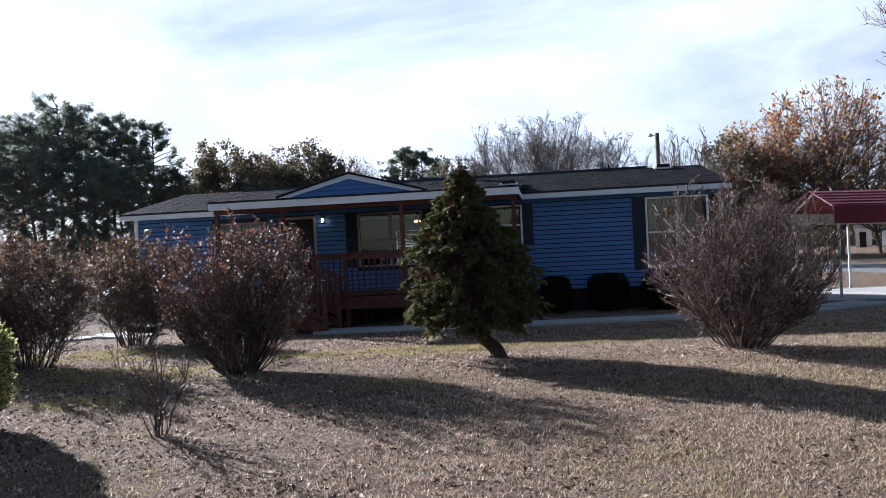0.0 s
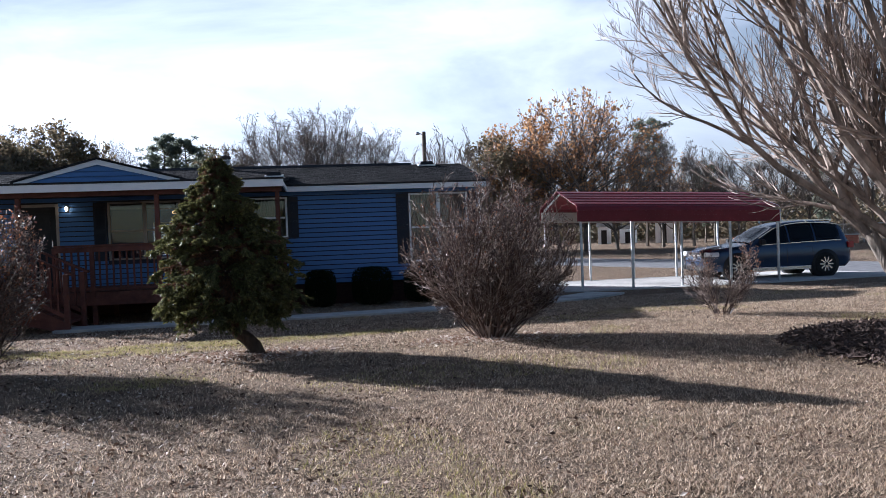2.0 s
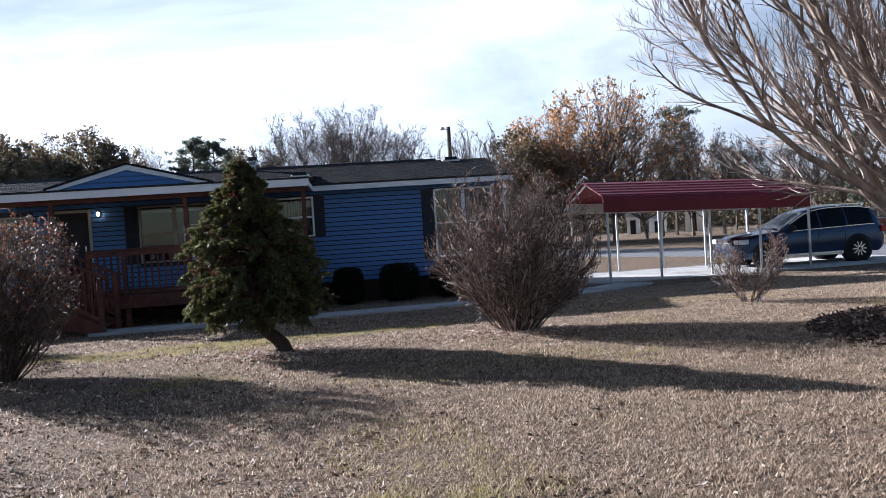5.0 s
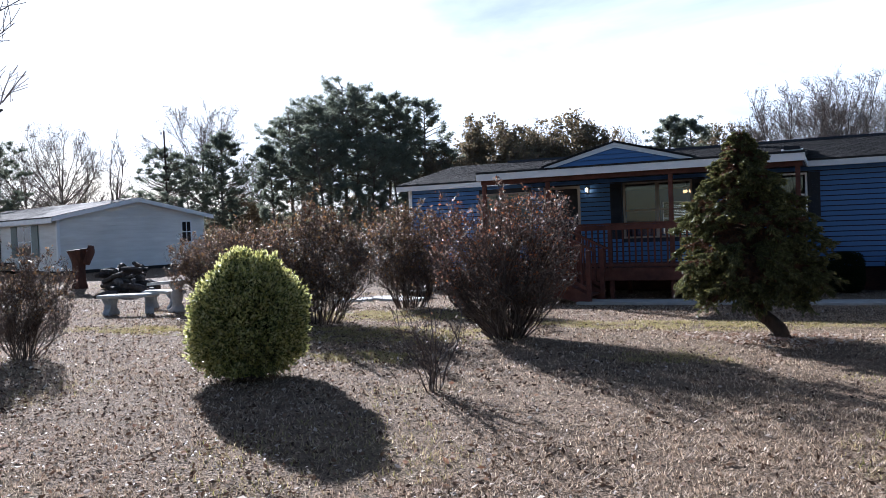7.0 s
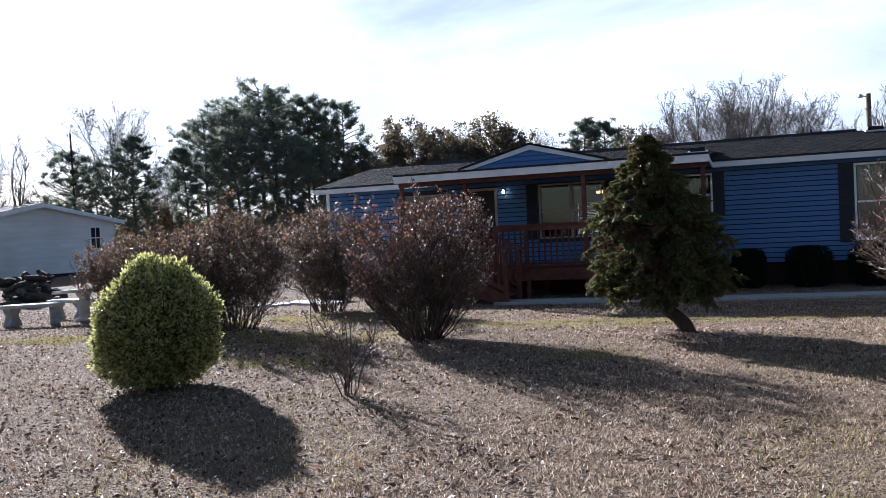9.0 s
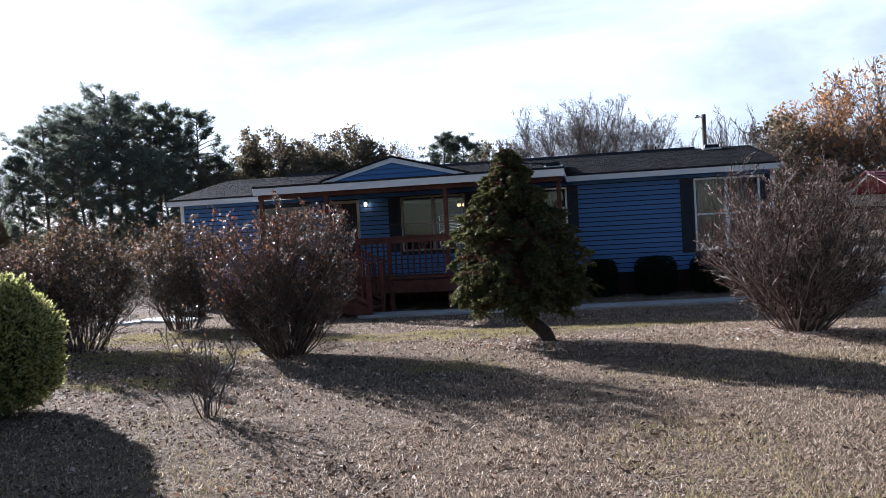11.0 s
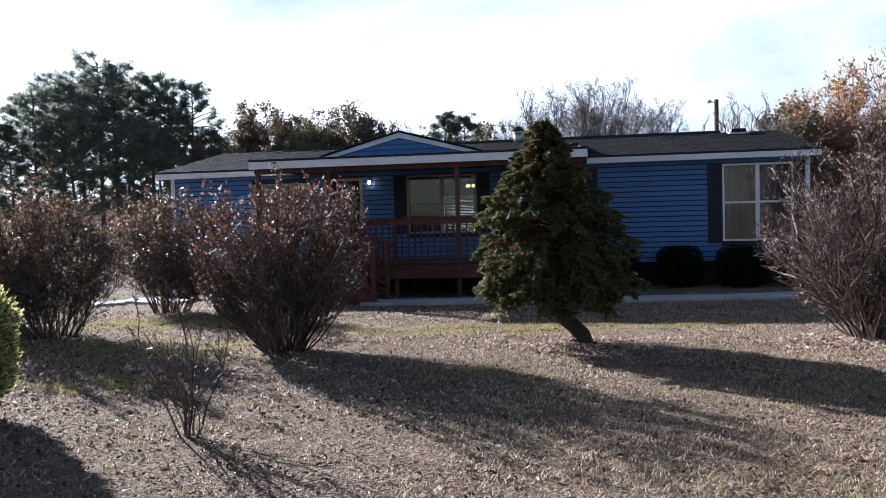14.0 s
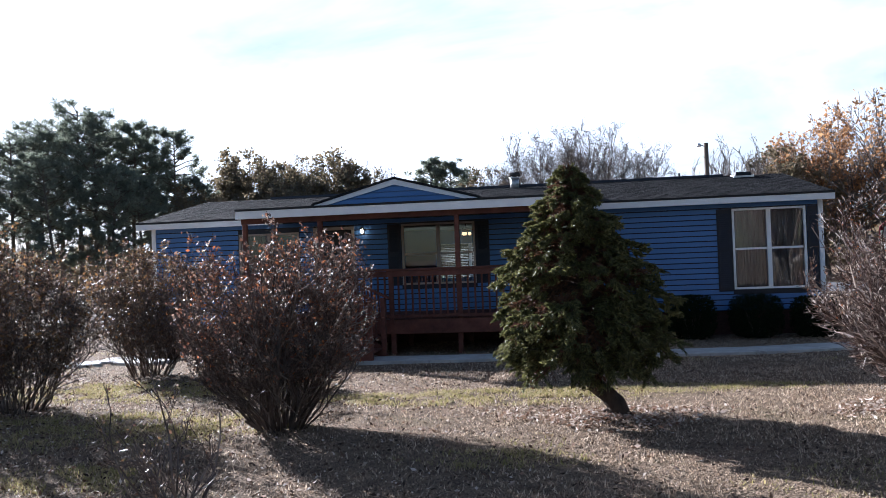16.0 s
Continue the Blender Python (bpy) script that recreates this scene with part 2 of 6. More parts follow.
M = {
    "turf": lawn(),
    "concrete": mat("concrete", (0.36, 0.35, 0.33), (0.50, 0.49, 0.46), 5, 0.9, 0.25, 60, piece=0.06),
    "asphalt": mat("asphalt", (0.13, 0.13, 0.135), (0.20, 0.20, 0.205), 30, 0.9, 0.4, 90),
    "siding": mat("blue_vinyl", (0.062, 0.155, 0.37), (0.074, 0.178, 0.41), 3, 0.42, 0.06, 90, stretch=(0.4, 1, 4), piece=0.05, big=0.06, spec=0.45),
    "trim": mat("white_vinyl", (0.80, 0.81, 0.83), (0.87, 0.88, 0.89), 4, 0.45, 0.04, 50, big=0.06, spec=0.45),
    # white trim under the porch, toned down so its colour carries the shade
    "tan": mat("porch_shaded_trim", (0.34, 0.29, 0.25), (0.42, 0.37, 0.32), 5, 0.6, 0.08, 50),
    # shutter navy; on the wall core and porch ceiling it stands for shade
    "shutter": mat("navy_shutter_and_shade", (0.006, 0.008, 0.017), (0.009, 0.012, 0.024), 6, 0.45, 0.05, 60, spec=0.4),
    "skirt": mat("dark_brick_skirting", (0.05, 0.022, 0.017), (0.085, 0.037, 0.028), 9, 0.85, 0.4, 50, stretch=(1, 1, 3)),
    "shingle": mat("charcoal_shingle", (0.014, 0.014, 0.016), (0.052, 0.051, 0.053), 13, 0.95, 1.0, 60, stretch=(0.6, 2.2, 2.2), big=0.3, spec=0.05),
    "drip": mat("black_drip_edge", (0.010, 0.010, 0.012), (0.016, 0.016, 0.018), 5, 0.5, 0.05, 50),
    "deck": mat("stained_deck_wood", (0.075, 0.028, 0.020), (0.14, 0.052, 0.036), 7, 0.72, 0.3, 40, stretch=(1, 6, 1), piece=0.16),
    "door": mat("dark_front_door", (0.012, 0.012, 0.015), (0.02, 0.02, 0.024), 5, 0.4, 0.05, 40),
    "inside": mat("interior_plaster", (0.20, 0.18, 0.16), (0.26, 0.235, 0.21), 3, 0.9, 0.1, 40),
    "curtain": mat("grey_curtain", (0.30, 0.28, 0.31), (0.40, 0.38, 0.41), 3, 0.9, 0.1, 40),
    "blind": mat("white_blind", (0.72, 0.72, 0.70), (0.82, 0.82, 0.80), 4, 0.6, 0.05, 40),
    "glass": window_glass("window_glass"),
    "galv": mat("galvanised_steel", (0.42, 0.43, 0.44), (0.58, 0.59, 0.60), 14, 0.45, 0.08, 60, metal=0.7),
    "redroof": mat("burgundy_steel", (0.15, 0.012, 0.020), (0.19, 0.018, 0.028), 4, 0.45, 0.06, 20, big=0.12, spec=0.3),
    "creamroof": mat("cream_steel_underside", (0.42, 0.40, 0.34), (0.52, 0.50, 0.43), 4, 0.5, 0.05, 30),
    "bark": mat("grey_brown_bark", (0.045, 0.037, 0.031), (0.25, 0.205, 0.165), 16, 0.95, 1.0, 40, stretch=(1, 1, 0.25)),
    "limb": mat("smooth_limb_bark", (0.11, 0.086, 0.07), (0.36, 0.285, 0.23), 9, 0.8, 0.6, 30, stretch=(1, 1, 0.5)),
    "farbark": mat("far_bark", (0.09, 0.075, 0.06), (0.17, 0.145, 0.12), 6, 0.95, 0.4, 20, stretch=(1, 1, 0.3)),
    "darkbark": mat("dark_wet_bark", (0.035, 0.023, 0.017), (0.085, 0.058, 0.042), 18, 0.95, 0.9, 45, stretch=(1, 1, 0.3)),
    "stem": leafy("shrub_stem", [(0.027, 0.016, 0.013), (0.06, 0.040, 0.031), (0.19, 0.145, 0.118), (0.05, 0.032, 0.026), (0.08, 0.054, 0.042)], 0.55, 0, 0.5),
    "greystem": leafy("pale_shrub_stem", [(0.028, 0.014, 0.011), (0.07, 0.038, 0.029), (0.48, 0.39, 0.32), (0.045, 0.021, 0.017), (0.16, 0.105, 0.08), (0.04, 0.02, 0.016)], 0.55, 0, 0.5),
    "paletwig": leafy("pale_tree_twigs", [(0.10, 0.075, 0.06), (0.28, 0.22, 0.18), (0.44, 0.36, 0.30), (0.15, 0.11, 0.09), (0.34, 0.25, 0.20)], 0.6, 0, 0.4),
    "rust": leafy("rust_leaves", [(0.045, 0.027, 0.021), (0.12, 0.06, 0.04), (0.36, 0.13, 0.05), (0.07, 0.045, 0.035), (0.15, 0.06, 0.042), (0.34, 0.24, 0.18), (0.05, 0.032, 0.026), (0.10, 0.07, 0.055)], 0.45, 0.4, 0.4),
    "hedgeleaf": leafy("bronze_leaves", [(0.045, 0.030, 0.022), (0.11, 0.065, 0.042), (0.28, 0.15, 0.06), (0.07, 0.06, 0.03), (0.13, 0.06, 0.042), (0.34, 0.27, 0.21), (0.05, 0.034, 0.026), (0.09, 0.07, 0.045)], 0.45, 0.4, 0.4),
    "gold": leafy("variegated_leaves", [(0.06, 0.078, 0.028), (0.12, 0.14, 0.045), (0.24, 0.24, 0.075), (0.075, 0.095, 0.034), (0.66, 0.62, 0.30), (0.10, 0.12, 0.042), (0.20, 0.21, 0.065), (0.60, 0.55, 0.20), (0.46, 0.42, 0.14)], 0.4, 0.38, 0.45),
    "goldtip": leafy("yellow_edges_and_sunlit_rim", [(0.62, 0.58, 0.24), (0.46, 0.45, 0.15), (0.30, 0.31, 0.09), (0.66, 0.64, 0.34)], 0.45, 0.5, 0.4),
    "spruce": leafy("spruce_needles", [(0.046, 0.048, 0.018), (0.088, 0.090, 0.032), (0.24, 0.225, 0.085), (0.062, 0.066, 0.025), (0.11, 0.105, 0.04)], 0.45, 0.35),
    "brownneedle": leafy("dead_needles", [(0.07, 0.033, 0.02), (0.15, 0.075, 0.042), (0.10, 0.05, 0.03)], 0.8, 0.25),
    "box": leafy("boxwood_and_core_leaves", [(0.007, 0.012, 0.005), (0.012, 0.020, 0.008), (0.017, 0.026, 0.010)], 0.8, 0.15, 0.1),
    # paler and greyer than the needles are: distance haze put into the colour
    "pine": leafy("hazed_pine_needles", [(0.14, 0.16, 0.13), (0.20, 0.225, 0.17), (0.27, 0.285, 0.21), (0.17, 0.19, 0.15)], 0.6, 0.5),
    "oakleaf": leafy("clinging_oak_leaves", [(0.30, 0.165, 0.085), (0.44, 0.23, 0.10), (0.34, 0.21, 0.12), (0.46, 0.27, 0.13)], 0.6, 0.5),
    "dulltwig": leafy("far_twigs", [(0.13, 0.105, 0.09), (0.21, 0.175, 0.15), (0.16, 0.128, 0.108)], 0.8, 0),
    "dullleaf": leafy("dull_olive_leaves", [(0.16, 0.125, 0.08), (0.22, 0.165, 0.10), (0.13, 0.12, 0.075), (0.24, 0.185, 0.115)], 0.7, 0.4),
    "blade": leafy("straw_blades", [(0.055, 0.034, 0.023), (0.45, 0.33, 0.225), (0.80, 0.66, 0.50), (0.12, 0.077, 0.052), (0.60, 0.46, 0.33), (0.24, 0.165, 0.112)], 0.6, 0.40),
    "greenblade": leafy("green_blades", [(0.16, 0.155, 0.04), (0.36, 0.31, 0.11), (0.52, 0.41, 0.25), (0.22, 0.20, 0.06), (0.46, 0.35, 0.22)], 0.6, 0.5),
    "darklitter": leafy("damp_fallen_leaves", [(0.035, 0.022, 0.015), (0.085, 0.05, 0.032), (0.14, 0.085, 0.055), (0.06, 0.038, 0.026), (0.035, 0.024, 0.017)], 0.55, 0.15, 0.2),
    "litter": leafy("fallen_leaves", [(0.16, 0.085, 0.05), (0.34, 0.22, 0.15), (0.80, 0.72, 0.64), (0.24, 0.12, 0.07), (0.55, 0.45, 0.36)], 0.5, 0.25, 0.3),
    "mulch": leafy("bark_mulch", [(0.035, 0.022, 0.018), (0.06, 0.038, 0.03), (0.11, 0.075, 0.058), (0.03, 0.021, 0.018)], 0.85, 0),
    "stone": mat("cast_stone", (0.40, 0.39, 0.37), (0.58, 0.57, 0.54), 9, 0.9, 0.5, 40),
    "bluestone": mat("blue_grey_cast_stone", (0.22, 0.25, 0.28), (0.36, 0.39, 0.42), 9, 0.9, 0.5, 40),
    "log": mat("weathered_firewood", (0.028, 0.024, 0.021), (0.085, 0.07, 0.06), 9, 0.95, 0.7, 40, piece=0.3),
    "stump": mat("red_brown_stump", (0.05, 0.024, 0.018), (0.12, 0.055, 0.038), 8, 0.9, 0.8, 30, stretch=(1, 1, 0.3)),
    "palewall": mat("weathered_white_siding", (0.70, 0.68, 0.64), (0.84, 0.83, 0.80), 2.5, 0.6, 0.05, 20, stretch=(0.3, 0.3, 2), big=0.12, piece=0.03),
    "whitewall": mat("white_siding", (0.74, 0.75, 0.76), (0.82, 0.83, 0.83), 3, 0.55, 0.05, 20, big=0.05),
    "greyroof": mat("grey_shingle", (0.075, 0.07, 0.064), (0.16, 0.15, 0.138), 8, 0.95, 0.6, 40, spec=0.05),
    "brick": mat("red_brick", (0.25, 0.085, 0.055), (0.36, 0.14, 0.095), 12, 0.9, 0.4, 40),
    "redshutter": mat("red_shutter", (0.30, 0.035, 0.04), (0.38, 0.05, 0.055), 5, 0.5, 0.05, 40),
    "greenshutter": mat("grey_green_shutter", (0.10, 0.14, 0.13), (0.14, 0.18, 0.17), 5, 0.5, 0.05, 40),
    # shade under the neighbour's house put into a colour; shed doors use it too
    "darkgap": mat("shaded_crawlspace", (0.02, 0.018, 0.016), (0.035, 0.03, 0.027), 6, 0.95, 0.2, 30),
    "carpaint": mat("slate_blue_metallic_paint", (0.030, 0.050, 0.095), (0.036, 0.058, 0.108), 2, 0.18, 0.0, metal=0.35, big=0.03, spec=0.5),
    "carglass": mat("dark_car_glass", (0.010, 0.013, 0.018), (0.013, 0.017, 0.022), 2, 0.04, 0.0, big=0.02, spec=0.3),
    "tyre": mat("rubber", (0.012, 0.012, 0.012), (0.022, 0.022, 0.022), 20, 0.9, 0.3, 60),
    "chrome": mat("bright_metal", (0.66, 0.67, 0.68), (0.74, 0.75, 0.76), 5, 0.22, 0.02, 40, metal=0.9),
    "blackplastic": mat("black_plastic", (0.014, 0.014, 0.015), (0.022, 0.022, 0.023), 12, 0.6, 0.1, 60),
    "taillight": mat("red_lens", (0.30, 0.012, 0.012), (0.36, 0.02, 0.02), 6, 0.15, 0.0, spec=0.6),
    "headlight": mat("clear_lens", (0.55, 0.57, 0.60), (0.65, 0.67, 0.70), 6, 0.1, 0.0, spec=0.7),
    "pole": mat("treated_pole", (0.10, 0.075, 0.055), (0.17, 0.135, 0.105), 8, 0.95, 0.4, 40, stretch=(1, 1, 0.2)),
    "wire": mat("galvanised_wire", (0.30, 0.31, 0.31), (0.42, 0.43, 0.43), 10, 0.5, 0.0, metal=0.6),
    "porchlamp": glow("lit_porch_bulb", (1.0, 0.86, 0.62), 4.0),
    "fanlamp": glow("lit_fan_bulbs", (1.0, 0.55, 0.24), 1.0),
    "chairmesh": mat("grey_patio_mesh", (0.16, 0.18, 0.19), (0.22, 0.24, 0.25), 10, 0.7, 0.1, 60),
}

# ---- building blocks ----


def sm(a, b, v):
    u = min(1.0, max(0.0, (v - a) / (b - a)))
    return u * u * (3 - 2 * u)


def lie(x, y):
    """Height of the ground: level where one stands, falling gently to the house and the drive."""
    z = -0.30 * sm(8.5, 20, y) * sm(-22, -12, x) - 0.18 * sm(3.5, 8.5, x) * sm(13, 23, y) * (1 - 0.6 * sm(30, 45, x))
    return z + 0.20 * max(0.0, 1 - ((x - 7.15) ** 2 + (y - 7.75) ** 2) / 3.4) ** 0.8


def mesh_of(bm, name, smooth=False):
    me = bpy.data.meshes.new(name)
    bm.normal_update()
    bm.to_mesh(me)
    bm.free()
    if smooth:
        me.polygons.foreach_set("use_smooth", [True] * len(me.polygons))
    return me


def raw(name, v, f):
    me = bpy.data.meshes.new(name)
    me.from_pydata(np.asarray(v, float).reshape(-1, 3).tolist(), [], f.tolist() if hasattr(f, "tolist") else f)
    return me


def thing(name, label, category, at=(0, 0, 0), group="", kind="", turn=0.0):
    ob = new(name)
    ob.matrix_basis = pose(*at, 0, 0, turn)
    ob.empty_display_size = 0.2
    return tagged(ob, label, category, group, kind)


def part(name, bm, material, parent, label="", smooth=False, at=None):
    """Links a bmesh, or a mesh, as one object under its thing or part, in the parent's own coordinates."""
    me = mesh_of(bm, name, smooth) if isinstance(bm, bmesh.types.BMesh) else bm
    if not me.materials:
        me.materials.append(M[material])
    ob = new(name, me)
    ob.parent = parent
    if at:
        ob.location = at
    if label:
        ob["label"] = label
    return ob


def solo(name, bm, material, label, category, group="", kind="", smooth=False, at=(0, 0, 0)):
    me = mesh_of(bm, name, smooth) if isinstance(bm, bmesh.types.BMesh) else bm
    if not me.materials:
        me.materials.append(M[material])
    ob = new(name, me)
    ob.location = at
    return tagged(ob, label, category, group, kind)


def hexa(bm, p):
    """A solid from eight corners: four below, four above, both anticlockwise."""
    v = [bm.verts.new(q) for q in p]
    for a in ((3, 2, 1, 0), (4, 5, 6, 7), (0, 1, 5, 4), (1, 2, 6, 5), (2, 3, 7, 6), (3, 0, 4, 7)):
        bm.faces.new([v[i] for i in a])
    return bm


def box(x0, x1, y0, y1, z0, z1, bevel=0.0, bm=None):
    own = bm or bmesh.new()
    b = bmesh.new() if bevel else own
    hexa(b, [(x0, y0, z0), (x1, y0, z0), (x1, y1, z0), (x0, y1, z0), (x0, y0, z1), (x1, y0, z1), (x1, y1, z1), (x0, y1, z1)])
    if bevel:
        bmesh.ops.bevel(b, geom=b.edges[:], offset=bevel, segments=1, affect="EDGES")
        if bm is None:
            own.free()
            return b
        merge(own, b)
    return own


def merge(bm, other):
    me = bpy.data.meshes.new("t")
    other.to_mesh(me)
    other.free()
    bm.from_mesh(me)
    bpy.data.meshes.remove(me)
    return bm


def beam(bm, a, b, w, h, up=(0, 0, 1)):
    """A rectangular bar from a to b."""
    a, b = Vector(a), Vector(b)
    d = (b - a).normalized()
    s = d.cross(Vector(up)).normalized() * (w / 2)
    u = s.cross(d).normalized() * (h / 2)
    return hexa(bm, [a - s - u, b - s - u, b + s - u, a + s - u, a - s + u, b - s + u, b + s + u, a + s + u])


def tube(bm, a, b, r0, r1=None, sides=10, caps=True):
    a, b = Vector(a), Vector(b)
    r1 = r0 if r1 is None else r1
    d = (b - a).normalized()
    s = d.orthogonal().normalized()
    u = d.cross(s)
    lo, hi = [], []
    for i in range(sides):
        q = 2 * math.pi * i / sides
        w = s * math.cos(q) + u * math.sin(q)
        lo.append(bm.verts.new(a + w * r0))
        hi.append(bm.verts.new(b + w * r1))
    for i in range(sides):
        j = (i + 1) % sides
        bm.faces.new((lo[i], lo[j], hi[j], hi[i]))
    if caps:
        bm.faces.new(lo[::-1])
        bm.faces.new(hi)
    return bm


def lathe(profile, sides=20):
    """A turned solid round z from rows of (radius, z)."""
    bm = bmesh.new()
    rings = []
    for r, z in profile:
        rings.append([bm.verts.new((r * math.cos(2 * math.pi * i / sides), r * math.sin(2 * math.pi * i / sides), z)) for i in range(sides)])
    for a, b in zip(rings, rings[1:]):
        for i in range(sides):
            j = (i + 1) % sides
            bm.faces.new((a[i], a[j], b[j], b[i]))
    bm.faces.new(rings[0][::-1])
    bm.faces.new(rings[-1])
    return bm


def sticks(p0, p1, r0, r1, sides=3):
    """Many tapered rods at once, as vertices and faces."""
    p0, p1 = np.asarray(p0, float), np.asarray(p1, float)
    r0, r1 = np.asarray(r0, float)[:, None], np.asarray(r1, float)[:, None]
    d = p1 - p0
    d /= np.maximum(np.linalg.norm(d, axis=1, keepdims=True), 1e-9)
    ref = np.where(np.abs(d[:, 2:3]) > 0.9, np.array([[1.0, 0, 0]]), np.array([[0, 0, 1.0]]))
    s = np.cross(d, ref)
    s /= np.linalg.norm(s, axis=1, keepdims=True)
    u = np.cross(s, d)
    rows = []
    for base, r in ((p0, r0), (p1, r1)):
        for k in range(sides):
            q = 2 * math.pi * k / sides
            rows.append(base + (s * math.cos(q) + u * math.sin(q)) * r)
    v = np.stack(rows, 1)
    n = len(p0)
    f = []
    for k in range(sides):
        j = (k + 1) % sides
        f.append([k, j, sides + j, sides + k])
    faces = (np.array(f)[None] + (np.arange(n) * 2 * sides)[:, None, None]).reshape(-1, 4)
    return v.reshape(-1, 3), faces


def leaves(c, size, rng, tilt=1.0, slim=0.5, aim=None):
    """Small folded leaves, one island each: a lozenge of two triangles about the point c."""
    c = np.asarray(c, float)
    n = len(c)
    d = rng.normal(size=(n, 3)) if aim is None else np.asarray(aim, float) + rng.normal(size=(n, 3)) * tilt
    d /= np.linalg.norm(d, axis=1, keepdims=True)
    e = np.cross(d, rng.normal(size=(n, 3)))
    e /= np.linalg.norm(e, axis=1, keepdims=True)
    w = np.cross(d, e)
    s = (np.asarray(size) * rng.uniform(0.6, 1.35, n))[:, None]
    v = np.stack([c - d * s * 0.5, c + e * s * slim * 0.5 + w * s * 0.08, c + d * s * 0.5, c - e * s * slim * 0.5 + w * s * 0.08], 1)
    f = np.arange(n * 4).reshape(n, 4)
    return v.reshape(-1, 3), np.concatenate([f[:, [0, 1, 2]], f[:, [0, 2, 3]]])


def unit(v):
    return v / max(1e-9, float(np.linalg.norm(v)))


def grow(rng, pos, d, length, r, depth, segs, tips, kids=(3, 5), spread=0.6, lift=0.05, wob=0.12, shrink=0.62, steps=5, first=0.25):
    """A limb with side limbs of its own: fills segs with (from, to, radius, radius) and tips with end points."""
    pos, d = np.array(pos, float), unit(np.array(d, float))
    pts, rad = [pos], [r]
    for i in range(steps):
        d = unit(d + rng.normal(size=3) * wob + np.array([0, 0, lift]))
        pos = pos + d * length / steps
        pts.append(pos)
        rad.append(r * (1 - (0.62 if depth else 0.8) * (i + 1) / steps))
    for i in range(steps):
        segs.append((pts[i], pts[i + 1], rad[i], rad[i + 1]))
    tips.append((pts[-1], d))
    if depth <= 0:
        return
    for k in range(rng.integers(*kids) + 1):
        u = first + (1 - first) * rng.random()
        i = min(steps - 1, int(u * steps))
        a = pts[i] + (pts[i + 1] - pts[i]) * (u * steps - i)
        side = unit(np.cross(d, rng.normal(size=3)))
        nd = unit(unit(pts[i + 1] - pts[i]) + side * spread * rng.uniform(0.6, 1.3))
        grow(rng, a, nd, length * shrink * rng.uniform(0.7, 1.15) * (1.15 - 0.45 * u), rad[i] * 0.6, depth - 1, segs, tips, kids, spread, lift, wob, shrink, max(3, steps - 1), first)


def stick_mesh(name, segs, sides=3, least=0.0):
    v, f = sticks([s[0] for s in segs], [s[1] for s in segs], [max(least, s[2]) for s in segs], [max(least, s[3]) for s in segs], sides)
    me = raw(name, v, f)
    return me


# ---- ground ----
def sheet():
    xs = np.unique(np.concatenate([np.linspace(-600, -60, 10), np.linspace(-60, -16, 23), np.linspace(-16, 20, 91), np.linspace(20, 70, 26), np.linspace(70, 600, 10)]))
    ys = np.unique(np.concatenate([np.linspace(-600, -20, 9), np.linspace(-20, 0, 6), np.linspace(0, 30, 91), np.linspace(30, 80, 26), np.linspace(80, 900, 10)]))
    v, nx = [], len(xs)
    for y in ys:
        for x in xs:
            near = 1 if (-16 < x < 20 and 0 < y < 18) else 0
            v.append((x, y, lie(x, y) + near * 0.018 * noise.noise(Vector((x * 0.9, y * 0.9, 3)))))
    f = [(j * nx + i, j * nx + i + 1, (j + 1) * nx + i + 1, (j + 1) * nx + i) for j in range(len(ys) - 1) for i in range(nx - 1)]
    me = raw("ground", v, f)
    me.polygons.foreach_set("use_smooth", [True] * len(me.polygons))
    solo("ground", me, "turf", "dormant straw-coloured lawn with leaf litter and worn patches", "ground", kind="structure")


sheet()


def strip(name, line, width, material, label, category, step=0.6, lift=0.03, deep=0.12):
    """A paved band along a line of plan points, with thickness, lying on the ground."""
    pts = []
    for (a, b) in zip(line, line[1:]):
        n = max(1, int(math.dist(a, b) / step))
        pts += [(a[0] + (b[0] - a[0]) * i / n, a[1] + (b[1] - a[1]) * i / n) for i in range(n)]
    pts.append(line[-1])
    bm = bmesh.new()
    rows = []
    for i, p in enumerate(pts):
        q, r = pts[max(0, i - 1)], pts[min(len(pts) - 1, i + 1)]
        d = Vector((r[0] - q[0], r[1] - q[1])).normalized()
        s = Vector((-d.y, d.x)) * width / 2
        l, k = (p[0] + s.x, p[1] + s.y), (p[0] - s.x, p[1] - s.y)
        rows.append([bm.verts.new((*l, lie(*l) + lift)), bm.verts.new((*k, lie(*k) + lift)), bm.verts.new((*k, lie(*k) - deep)), bm.verts.new((*l, lie(*l) - deep))])
    for a, b in zip(rows, rows[1:]):
        for i in range(4):
            j = (i + 1) % 4
            bm.faces.new((a[i], b[i], b[j], a[j]))
    bm.faces.new(rows[0])
    bm.faces.new(rows[-1][::-1])
    return solo(name, bm, material, label, category, kind="structure")


